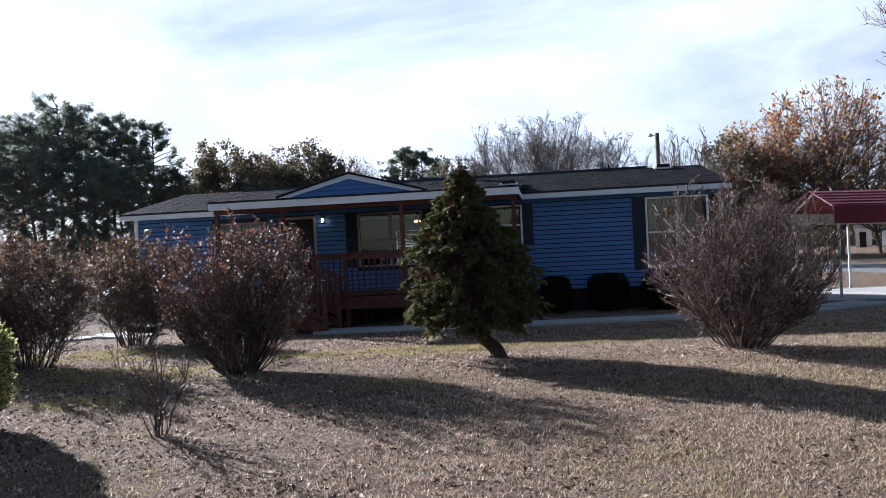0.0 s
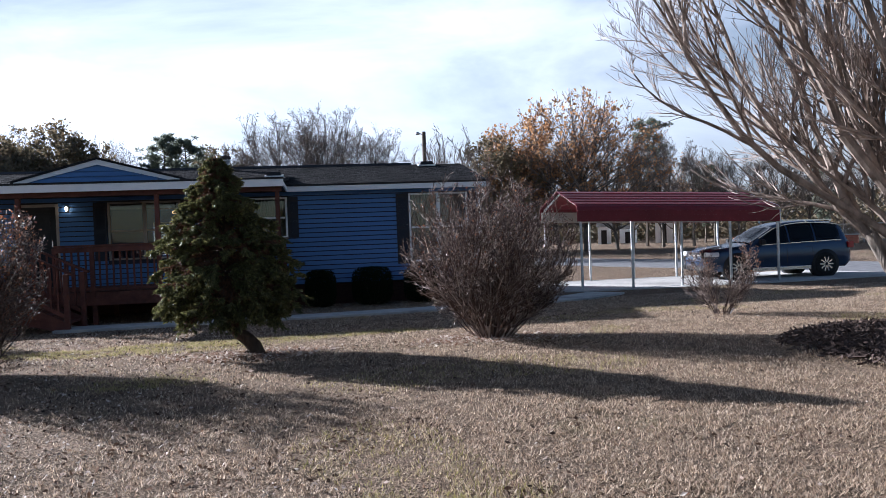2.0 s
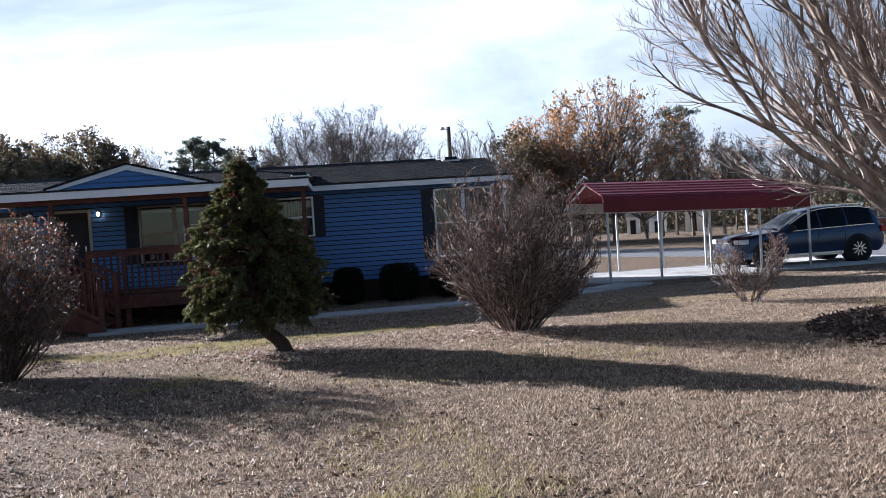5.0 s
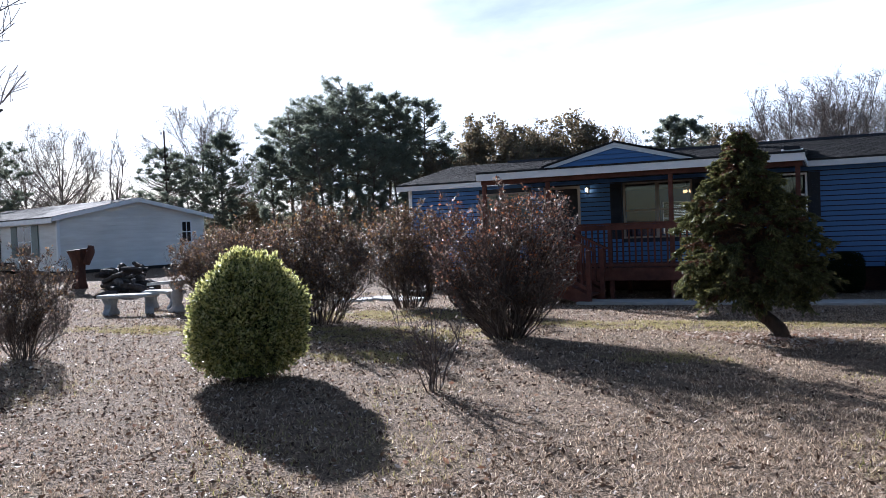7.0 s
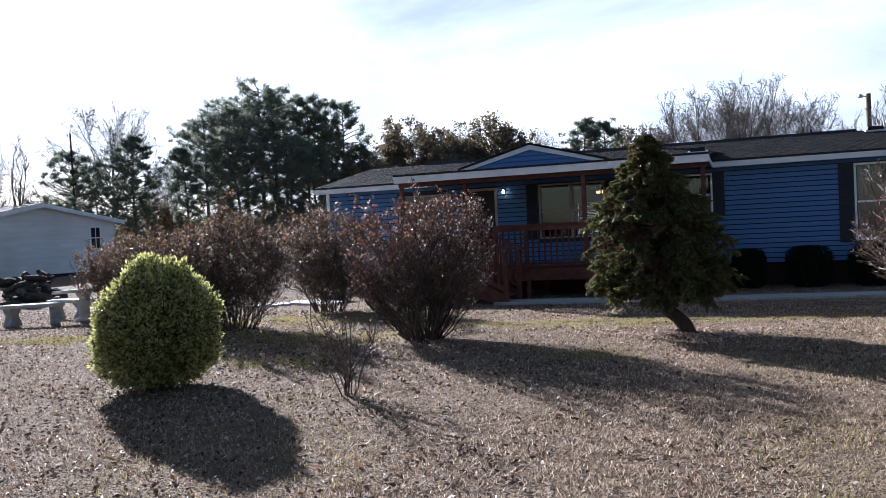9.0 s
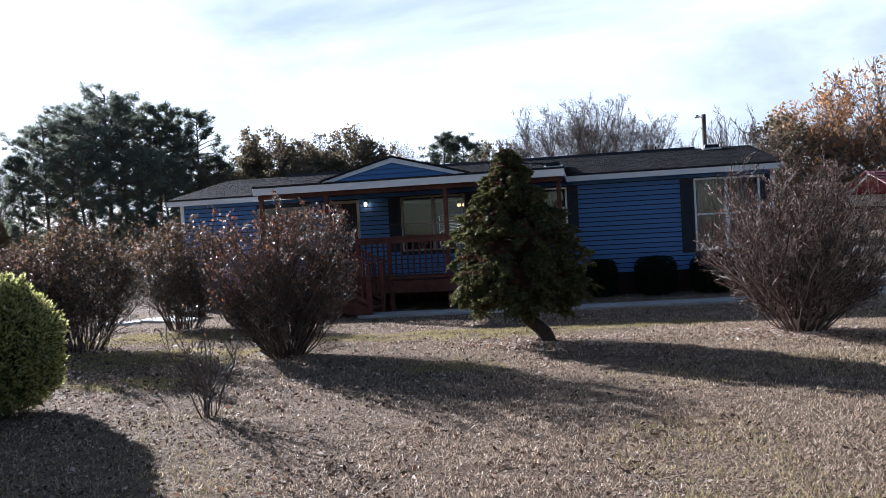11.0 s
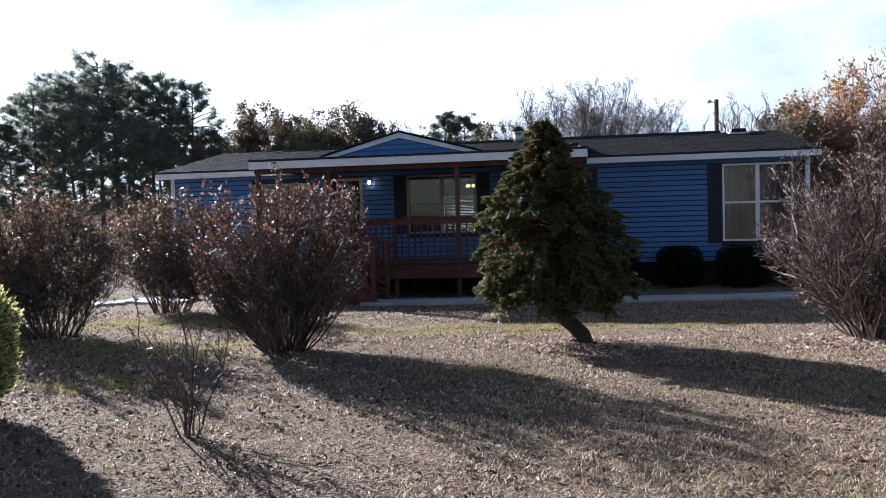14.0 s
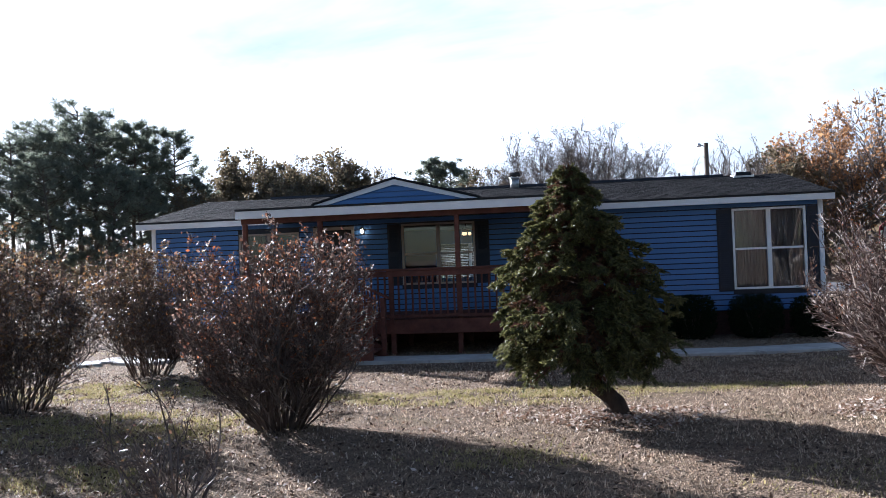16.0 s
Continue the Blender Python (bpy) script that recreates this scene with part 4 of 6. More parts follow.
for x in (-4.0, -4.72):
    part("rail_post", box(x - 0.045, x + 0.045, 17.66, 17.73, 0.30, 1.34, 0.004), "deck", porch)
# side rail at the far end
part("top_rail", box(-0.24, -0.10, 17.78, 20.25, 1.345, 1.385, 0.005), "deck", porch)
for i in range(17):
    part("baluster", box(-0.19, -0.155, 17.95 + i * 0.135, 17.985 + i * 0.135, 0.45, 1.343), "deck", porch)
part("bottom_rail", box(-0.2, -0.145, 17.83, 20.25, 0.44, 0.50), "deck", porch)
# landing and steps coming down along the front
part("landing", box(-6.0, -4.95, 16.05, 17.675, DZ - 0.035, DZ, 0.004), "deck", porch)
part("landing_rim", box(-6.0, -4.95, 16.02, 16.055, 0.14, DZ - 0.001), "deck", porch)
for x in (-5.95, -5.0):
    part("pier", box(x - 0.045, x + 0.045, 16.06, 16.15, -0.4, DZ - 0.04), "deck", porch)
g0 = lie(-4.1, 16.5)
for k in range(3):
    zt = DZ - 0.155 * (k + 1)
    x = -4.95 + 0.28 * k
    part("tread", box(x, x + 0.29, 16.12, 17.12, zt - 0.035, zt, 0.005), "deck", porch)
    part("riser", box(x - 0.012, x + 0.012, 16.12, 17.12, zt + 0.002, zt + 0.118), "deck", porch)
for y in (16.06, 17.14):
    b = bmesh.new()
    hexa(b, [(-4.95, y, -0.02), (-4.02, y, g0 - 0.02), (-4.02, y + 0.038, g0 - 0.02), (-4.95, y + 0.038, -0.02), (-4.95, y, DZ), (-4.02, y, g0 + 0.17), (-4.02, y + 0.038, g0 + 0.17), (-4.95, y + 0.038, DZ)])
    part("stringer", b, "deck", porch)
    yy = y + 0.02
    part("newel", box(-4.10, -4.01, yy - 0.045, yy + 0.045, g0 - 0.05, 0.86, 0.005), "deck", porch)
    part("newel", box(-5.0, -4.91, yy - 0.045, yy + 0.045, 0.1, 1.36, 0.005), "deck", porch)
    b = bmesh.new()
    beam(b, (-4.98, yy, 1.37), (-3.93, yy, 0.85), 0.13, 0.04)
    part("hand_rail", b, "deck", porch)
    b = bmesh.new()
    beam(b, (-4.9, yy, 0.52), (-4.1, yy, 0.08), 0.04, 0.07)
    part("lower_rail", b, "deck", porch)
    for k in range(6):
        x = -4.83 + 0.125 * k
        t = (x + 4.98) / 1.05
        part("baluster", box(x - 0.017, x + 0.017, yy - 0.017, yy + 0.017, 0.50 - 0.55 * (x + 4.9), 1.36 - 0.52 * t), "deck", porch)

# ---- carport ----
CX = [8.05 + 1.525 * i for i in range(5)]
cp = thing("carport", "open steel carport with a burgundy rounded roof", "carport", (0, 0, 0))
CN, CF = 22.4, 26.05


def dip(x):
    """The roof stands a little out of level, falling towards the street."""
    return 0.032 * (11.05 - x)


def arch(x0, x1, t):
    """The bent roof sheet across the carport: upright skirts, round shoulders and a low ridge."""
    line = [(CN - 0.09, 1.43), (CN - 0.09, 1.76), (CN - 0.075, 1.83), (CN - 0.03, 1.88), (CN + 0.06, 1.91), ((CN + CF) / 2, 2.37), (CF - 0.06, 1.91), (CF + 0.03, 1.88), (CF + 0.075, 1.83), (CF + 0.09, 1.76), (CF + 0.09, 1.43)]
    inner = [((CN + CF) / 2 + (y - (CN + CF) / 2) * (1 - t), z - t * 2) for y, z in line]
    bm = bmesh.new()
    a = [[bm.verts.new((x, y, z + dip(x))) for y, z in line] for x in (x0, x1)]
    b = [[bm.verts.new((x, y, z + dip(x))) for y, z in inner] for x in (x0, x1)]
    n = len(line)
    for i in range(n - 1):
        bm.faces.new((a[0][i], a[0][i + 1], a[1][i + 1], a[1][i]))
        bm.faces.new((b[0][i], b[1][i], b[1][i + 1], b[0][i + 1]))
    for k in range(2):
        for i in range(n - 1):
            q = (a[k][i], b[k][i], b[k][i + 1], a[k][i + 1])
            bm.faces.new(q if k == 0 else q[::-1])
    bm.faces.new((a[0][0], a[1][0], b[1][0], b[0][0]))
    bm.faces.new((a[0][-1], b[0][-1], b[1][-1], a[1][-1]))
    return bm


part("roof_sheet", arch(7.92, 14.17, 0.006), "redroof", cp)
# the sheets lie lengthwise, lapped at raised ribs
mid = (CN + CF) / 2
for u in (0.02, 0.22, 0.42, 0.62, 0.82):
    for e in (CN + 0.06, CF - 0.06):
        y, z = e + (mid - e) * u, 1.91 + (2.37 - 1.91) * u
        b = bmesh.new()
        beam(b, (7.93, y, z + 0.008 + dip(7.93)), (14.16, y, z + 0.008 + dip(14.16)), 0.035, 0.022)
        part("panel_rib", b, "redroof", cp)
for y in (CN - 0.098, CF + 0.098):
    for z in (1.50, 1.62, 1.74):
        b = bmesh.new()
        beam(b, (7.93, y, z + dip(7.93)), (14.16, y, z + dip(14.16)), 0.02, 0.026)
        part("panel_rib", b, "redroof", cp)
part("edge_trim", arch(14.172, 14.20, 0.016), "trim", cp, "pale edge trim")
part("inner_skirt", beam(bmesh.new(), (7.95, CF + 0.04, 1.60 + dip(7.95)), (14.15, CF + 0.04, 1.60 + dip(14.15)), 0.02, 0.34), "creamroof", cp, "pale underside of the far skirt")
for x in CX:
    for y in (CN, CF):
        z = lie(x, y) - 0.1
        part("leg", box(x - 0.03, x + 0.03, y - 0.03, y + 0.03, z, 1.84 + dip(x), 0.004), "galv", cp)
    for a, c in (((x, CN, 1.83 + dip(x)), (x, mid, 2.31 + dip(x))), ((x, CF, 1.83 + dip(x)), (x, mid, 2.31 + dip(x)))):
        b = bmesh.new()
        beam(b, a, c, 0.05, 0.05)
        part("rafter", b, "galv", cp)
for y in (CN, CF):
    part("base_rail", box(CX[0] - 0.05, CX[-1] + 0.05, y - 0.025, y + 0.025, lie(11, y) - 0.03, lie(11, y) + 0.03), "galv", cp)

# ---- shrubs and trees of the yard ----


def shrub(name, label, x, y, height, wide, stems, seed, stem_mat, leaf_mat, leaf_n, leaf_size, base=0.18, depth=2, flare=0.55, rad=0.013, high=0.35, group="", kids=(8, 12), low_r=0.0027):
    """A many-stemmed shrub, narrow at the foot and wide above, with what leaves it has kept."""
    rng = np.random.default_rng(seed)
    root = thing(name, label, "shrub", (x, y, lie(x, y)), group)
    segs, tips = [], []
    for i in range(stems):
        q = rng.uniform(0, 2 * math.pi)
        out = math.sqrt(rng.random())
        p = np.array([math.cos(q) * base * out, math.sin(q) * base * out, -0.03])
        lean = flare * out * rng.uniform(0.75, 1.2)
        d = np.array([math.cos(q) * lean, math.sin(q) * lean, 1.0])
        hgt = height * rng.uniform(0.66, 1.0) * math.hypot(1, lean) ** 0.55
        grow(rng, p, d, hgt * 0.92, rad * rng.uniform(0.6, 1.1), depth, segs, tips, kids, 0.75, 0.03, 0.16, 0.34, 8, 0.12)
    P = np.array([s[1] for s in segs])
    u = np.clip(P[:, 2] / height, 0, 1)
    lump = np.array([noise.noise(Vector(q) * 2.2 + Vector((seed, 0, 0))) for q in P])
    lim = wide / 2 * (np.interp(u, [0, 0.15, 0.4, 0.65, 0.85, 1.0], [0.24, 0.62, 0.94, 1.0, 0.88, 0.48]) + 0.14 * lump)
    keep = np.hypot(P[:, 0], P[:, 1]) < lim
    segs = [s for s, k in zip(segs, keep) if k]
    part("stem_clump", stick_mesh("stem_clump", segs, 3, low_r), stem_mat, root)
    if leaf_n:
        P = np.array([s[1] for s in segs])
        fine = np.array([s[2] for s in segs]) < rad * 0.55
        pick = P[fine & (P[:, 2] > height * high)]
        w = np.clip((pick[:, 2] / height - high + 0.15), 0.05, 1)
        idx = rng.choice(len(pick), leaf_n, p=w / w.sum())
        c = pick[idx] + rng.normal(size=(leaf_n, 3)) * 0.022
        v, f = leaves(c, leaf_size, rng, slim=0.55)
        part("foliage", raw("foliage", v, f), leaf_mat, root)
    return root


shrub("bare_shrub", "tall bare deciduous shrub with many pale stems and reddish tips", 2.84, 10.75, 2.2, 2.45, 105, 11, "greystem", "rust", 3600, 0.028, 0.22, 2, 0.72, 0.014, 0.40, low_r=0.0033)
shrub("rust_leaved_shrub", "tall shrub with dark stems and sparse rust-red leaves", -3.42, 9.85, 2.04, 2.05, 95, 12, "stem", "rust", 9500, 0.038, 0.20, 2, 0.85, 0.013, 0.22)
ROW = "row of bronze shrubs"
shrub("bronze_leaved_shrub", "rounded shrub with bronze autumn leaves, in a row", -7.35, 14.6, 2.2, 2.3, 60, 13, "stem", "hedgeleaf", 12160, 0.05, 0.3, 2, 0.66, 0.012, 0.2, ROW)
shrub("bronze_leaved_shrub", "leaning shrub with bronze leaves and bare dark stems", -7.05, 11.0, 1.92, 2.5, 62, 14, "stem", "hedgeleaf", 12160, 0.045, 0.3, 2, 0.74, 0.011, 0.2, ROW)
shrub("bronze_leaved_shrub", "shrub with bronze leaves behind the clipped bush", -8.75, 11.9, 1.85, 2.4, 56, 15, "stem", "hedgeleaf", 9120, 0.045, 0.3, 2, 0.72, 0.011, 0.15, ROW)
shrub("bronze_leaved_shrub", "shrub with bronze leaves by the stone seats", -10.5, 12.9, 1.80, 2.5, 56, 16, "stem", "hedgeleaf", 10640, 0.045, 0.3, 2, 0.72, 0.011, 0.15, ROW)
shrub("bronze_leaved_shrub", "far shrub with bronze leaves at the row's end", -12.2, 15.2, 1.75, 2.6, 50, 17, "stem", "hedgeleaf", 9120, 0.05, 0.3, 2, 0.68, 0.011, 0.15, ROW)
shrub("young_twiggy_shrub", "small leafless shrub with a few thin forked twigs", -2.82, 6.5, 1.12, 0.78, 12, 18, "stem", "hedgeleaf", 90, 0.024, 0.06, 2, 0.42, 0.010, 0.4, low_r=0.0027, kids=(3, 6))
shrub("low_bronze_shrub", "low round shrub with dark stems and bronze leaf tips", -8.72, 7.0, 1.5, 1.3, 46, 19, "stem", "hedgeleaf", 2600, 0.035, 0.14, 2, 0.5, 0.009, 0.3, low_r=0.0026)
shrub("bare_vase_shrub", "small leafless vase-shaped shrub with pale stems", 6.9, 12.2, 1.32, 1.3, 22, 20, "greystem", "rust", 400, 0.03, 0.12, 2, 0.85, 0.010, 0.5)


def sweep(pts, rads, sides=14, lump=0.0, seed=0, fine=4):
    """One continuous round limb along a line of points, with an uneven surface."""
    P = [Vector(p) for p in pts]
    n = (len(P) - 1) * fine + 1
    bm, rings = bmesh.new(), []
    for i in range(n):
        t = i / fine
        k = min(len(P) - 2, int(t))
        u = t - k
        a, b, c, d = P[max(0, k - 1)], P[k], P[k + 1], P[min(len(P) - 1, k + 2)]
        p = 0.5 * (2 * b + (c - a) * u + (2 * a - 5 * b + 4 * c - d) * u * u + (3 * b - a - 3 * c + d) * u ** 3)
        r = rads[k] + (rads[k + 1] - rads[k]) * u
        ax = (c - b).normalized()
        s = ax.cross(Vector((0, 1, 0.01))).normalized()
        w = ax.cross(s)
        ring = []
        for j in range(sides):
            q = 2 * math.pi * j / sides
            rr = r * (1 + lump * noise.noise(Vector((math.cos(q) * 2.2, math.sin(q) * 2.2, t * 1.1 + seed))) + lump * 0.5 * math.sin(5 * q + seed))
            ring.append(bm.verts.new(p + (s * math.cos(q) + w * math.sin(q)) * rr))
        rings.append(ring)
    for a, b in zip(rings, rings[1:]):
        for j in range(sides):
            bm.faces.new((a[j], b[j], b[(j + 1) % sides], a[(j + 1) % sides]))
    bm.faces.new(rings[-1])
    bm.faces.new(rings[0][::-1])
    bmesh.ops.recalc_face_normals(bm, faces=bm.faces[:])
    return bm


def clipped_bush():
    rng = np.random.default_rng(31)
    root = thing("variegated_bush", "rounded evergreen bush with yellow-edged variegated leaves", "bush", (-4.92, 6.64, 0.0))
    segs, tips = [], []
    for i in range(26):
        q = rng.uniform(0, 6.28)
        grow(rng, (0.1 * math.cos(q), 0.1 * math.sin(q), -0.02), (math.cos(q) * 0.7, math.sin(q) * 0.7, 1), 1.0, 0.012, 1, segs, tips, (3, 5), 0.5, 0.03, 0.1, 0.5, 5, 0.3)
    R = np.array([s[1] for s in segs])
    part("stem_clump", stick_mesh("stem_clump", [s for s, p in zip(segs, R) if (p[0] ** 2 + p[1] ** 2) / 0.26 + (p[2] - 0.60) ** 2 / 0.32 < 1], 4, 0.003), "stem", root)

    def shell(n, lo, hi):
        d = rng.normal(size=(n, 3))
        d /= np.linalg.norm(d, axis=1, keepdims=True)
        lump = np.array([1 + 0.15 * noise.noise(Vector(q) * 2.3) + 0.15 * noise.noise(Vector(q) * 7.5 + Vector((5, 1, 2))) for q in d])
        r = rng.uniform(lo, hi, n) ** 0.5
        p = d * np.array([0.55, 0.55, 0.62]) * (lump * r)[:, None]
        p[:, 2] = p[:, 2] + 0.60
        p[:, :2] *= (1.04 - 0.15 * np.clip((p[:, 2] - 0.5) / 0.6, -0.7, 1.1))[:, None]
        ok = p[:, 2] > 0.06
        return p[ok], d[ok]

    p, d = shell(36000, 0.62, 1.08)
    v, f = leaves(p, 0.040, rng, 0.9, 0.5, d + np.array([0, 0, 0.3]))
    part("foliage", raw("foliage", v, f), "gold", root)
    # near-black leaves fill the middle and paint the bush's inner shade
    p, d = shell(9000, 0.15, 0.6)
    v, f = leaves(p, 0.05, rng, 0.8, 0.6, d)
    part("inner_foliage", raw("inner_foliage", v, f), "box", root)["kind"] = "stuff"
    # outer yellow leaves: real variegation, plus the sun's rim put into colour
    p, d = shell(9500, 0.90, 1.18)
    v, f = leaves(p, 0.038, rng, 0.7, 0.45, d + np.array([0, 0, 0.6]))
    part("new_growth", raw("new_growth", v, f), "goldtip", root, "yellow-edged outer leaves that also carry the sunlit rim")["kind"] = "stuff"


clipped_bush()


def conifer():
    """A wind-shaped spruce on a leaning crooked stem: tiers of drooping sprays, each with its needles."""
    rng = np.random.default_rng(41)
    x, y = -0.33, 10.42
    root = thing("dwarf_spruce", "broad conical spruce with drooping sprays on a crooked leaning trunk", "conifer", (x, y, lie(x, y)))
    line = [(0.10, 0, -0.05), (0.09, 0, 0.08), (0.0, 0, 0.20), (-0.13, 0, 0.33), (-0.18, 0, 0.55), (-0.16, 0, 0.9), (-0.20, 0, 1.3), (-0.24, 0, 1.8), (-0.29, 0, 2.44)]
    rads = [0.15, 0.098, 0.080, 0.075, 0.068, 0.056, 0.042, 0.025, 0.008]
    bm = sweep(line, rads, 12, 0.22, 3)
    for k in range(5):
        q = k * 1.3 + 0.2
        tube(bm, (0.08, 0, 0.05), (0.08 + 0.24 * math.cos(q), 0.22 * math.sin(q), -0.05), 0.05, 0.02, 7)
    part("trunk", bm, "darkbark", root, "dark crooked trunk", True)
    segs, green, gd, dead, dd = [], [], [], [], []
    for i in range(420):
        h = 0.52 + 1.88 * rng.random() ** 1.2
        k = (h - 0.48) / 1.94
        q = rng.uniform(0, 6.28)
        reach = float(np.interp(k, [0, 0.12, 0.35, 0.6, 0.8, 0.9, 0.96, 1], [0.62, 0.90, 0.88, 0.64, 0.40, 0.22, 0.11, 0.03])) * (0.88 if math.cos(q) > 0.2 else 1.0) * rng.uniform(0.70, 1.10) * (1 + 0.10 * math.sin(3 * q + 5 * k))
        j = int(np.interp(h, [p[2] for p in line], range(len(line))))
        p = np.array([np.interp(h, [p[2] for p in line], [p[0] for p in line]), 0, h])
        d = np.array([math.cos(q), math.sin(q), 0.42 - 0.22 * k])
        n = 6
        for s in range(n):
            nxt = p + unit(d) * reach / n
            d = d + np.array([0, 0, -0.13 - 0.10 * (1 - k)]) + rng.normal(size=3) * 0.09
            segs.append((p, nxt, 0.013 * (1 - s / n) + 0.003, 0.013 * (1 - (s + 1) / n) + 0.003))
            if s >= 1:
                for m in range(5):
                    side = rng.normal(size=3) * np.array([1, 1, 0.45])
                    sd = unit(unit(d) * 0.9 + side * 0.6 + np.array([0, 0, 0.06]))
                    ln = (0.05 + 0.085 * (1 - k)) * rng.uniform(0.6, 1.2)
                    e = nxt + sd * ln
                    segs.append((nxt, e, 0.003, 0.002))
                    old = s < 3 or rng.random() < 0.04 or (s < n - 1 and noise.noise(Vector((nxt[0] * 3.1, nxt[1] * 3.1, nxt[2] * 3.4 + 7))) > 0.27)
                    for u in np.linspace(0.15, 1, 5 if s > 2 else 3):
                        c = nxt + sd * ln * u
                        (dead if old else green).append(c)
                        (dd if old else gd).append(sd)
            p = nxt
    part("branching", stick_mesh("branching", segs, 3), "darkbark", root)
    for nm, pts, ds, m, size, per in (("needle_cover", green, gd, "spruce", 0.055, 6), ("dead_needle_cover", dead, dd, "brownneedle", 0.045, 2)):
        c = np.repeat(np.array(pts), per, 0) + rng.normal(size=(len(pts) * per, 3)) * 0.008
        a = np.repeat(np.array(ds), per, 0)
        v, f = leaves(c, size, rng, 0.55, 0.26, a)
        part(nm, raw(nm, v, f), m, root)


conifer()


def box_shrub(x, w, h, seed):
    rng = np.random.default_rng(seed)
    y = 19.55
    root = thing("clipped_boxwood", "dark clipped boxwood in the shade of the house wall", "shrub", (x, y, lie(x, y)), "boxwoods under the wall")
    bm = bmesh.new()
    for k in range(5):
        q = k * 1.256
        tube(bm, (0.04 * math.cos(q), 0.04 * math.sin(q), -0.05), (0.2 * math.cos(q), 0.2 * math.sin(q), h * 0.6), 0.015, 0.006, 5)
    part("stem_clump", bm, "stem", root)
    d = rng.normal(size=(9000, 3))
    d /= np.linalg.norm(d, axis=1, keepdims=True)
    sup = (np.abs(d) ** 4).sum(1) ** -0.25
    p = d * sup[:, None] * np.array([w / 2, 0.42, h / 2]) * rng.uniform(0.15, 1.05, (len(d), 1)) ** 0.45 + np.array([0, 0, h / 2 + 0.02])
    v, f = leaves(p, 0.045, rng, 0.9, 0.6, d)
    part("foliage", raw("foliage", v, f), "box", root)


for i, (x, w, h) in enumerate(((0.62, 0.72, 0.85), (1.85, 0.95, 0.88), (3.12, 1.0, 0.86), (4.25, 0.85, 0.8))):
    box_shrub(x, w, h, 50 + i)


def yard_tree():
    """The big leafless shade tree: a short trunk with a second stem at its foot, and a vase of long rising limbs."""
    rng = np.random.default_rng(61)
    x, y = 7.25, 7.95
    root = thing("bare_shade_tree", "large leafless spreading tree with two grey-brown stems", "tree", (x, y, lie(x, y)))
    stems = (([(0.03, -0.03, -0.1), (0.03, -0.03, 0.10), (0.02, -0.02, 0.45), (0.02, -0.02, 0.86)], (0.25, 0.175, 0.150, 0.165)),
             ([(-0.10, 0.09, -0.1), (-0.13, 0.11, 0.15), (-0.19, 0.16, 0.50), (-0.26, 0.22, 0.90)], (0.16, 0.110, 0.095, 0.090)),
             ([(-0.15, 0.13, 0.10), (-0.25, 0.21, 0.32), (-0.42, 0.34, 0.66), (-0.56, 0.44, 1.02)], (0.10, 0.085, 0.075, 0.065)))
    for k, (pts, rs) in enumerate(stems):
        bm = sweep(pts, rs, 18, 0.10, k * 7)
        if k == 0:
            tube(bm, (0.10, -0.08, 0.70), (0.27, -0.24, 0.74), 0.06, 0.055, 12)
        part("trunk" if k == 0 else "side_stem", bm, "bark", root, "furrowed grey trunk with a sawn stub" if k == 0 else "", True)
    big, fine, tips = [], [], []
    limbs = []
    side = math.atan2(0.66, -0.75)
    for k in range(14):
        q = k * 2.39996 + 0.3
        lean = (0.10, 0.48, 0.80, 0.28, 1.0, 0.62)[k % 6]
        foot = np.array([0.02 + 0.07 * math.cos(q), -0.02 + 0.07 * math.sin(q), rng.uniform(0.66, 0.86)])
        limbs.append((foot, lean, q, rng.uniform(0.050, 0.082) * (1.0 if lean < 1 else 0.8)))
    for n, (px, py, pz), spread in ((4, (-0.26, 0.22, 0.84), 0.9), (4, (-0.56, 0.44, 0.96), 0.8)):
        for k in range(n):
            q = side + (k - (n - 1) / 2) * spread * 0.55
            limbs.append((np.array([px, py, pz]), (0.3, 0.6, 0.8, 0.45)[k], q, rng.uniform(0.036, 0.054)))
    for p, lean, q, r in limbs:
        segs = []
        grow(rng, p, (math.cos(q) * lean, math.sin(q) * lean, 0.8), rng.uniform(4.0, 5.0), r, 3, segs, tips, (6, 9), 0.54, 0.065, 0.095, 0.46, 9, 0.10)
        big += [v for v in segs if v[2] > 0.011]
        fine += [v for v in segs if v[2] <= 0.011]
    part("branching", stick_mesh("branching", big, 7, 0.0), "limb", root, "smooth grey-brown limbs", True)
    part("fine_branching", stick_mesh("fine_branching", fine, 3, 0.0028), "paletwig", root)


yard_tree()


def mulch_bed():
    rng = np.random.default_rng(62)
    n = 9000
    r = 1.66 * np.sqrt(rng.random(n)) * rng.uniform(0.9, 1.05, n)
    q = rng.uniform(0, 6.283, n)
    x, y = 7.15 + r * np.cos(q), 7.75 + r * np.sin(q)
    z = np.array([lie(a, b) for a, b in zip(x, y)]) + rng.uniform(0.004, 0.03, n)
    d = rng.normal(size=(n, 3)) * np.array([1, 1, 0.35])
    d /= np.linalg.norm(d, axis=1, keepdims=True)
    p = np.stack([x, y, z], 1)
    ln = rng.uniform(0.025, 0.065, n)[:, None]
    v, f = sticks(p - d * ln, p + d * ln, rng.uniform(0.007, 0.016, n), rng.uniform(0.005, 0.012, n), 3)
    solo("mulch_bed", raw("mulch_bed", v, f), "mulch", "round mound of dark shredded bark mulch under the tree", "mulch", kind="stuff")


mulch_bed()

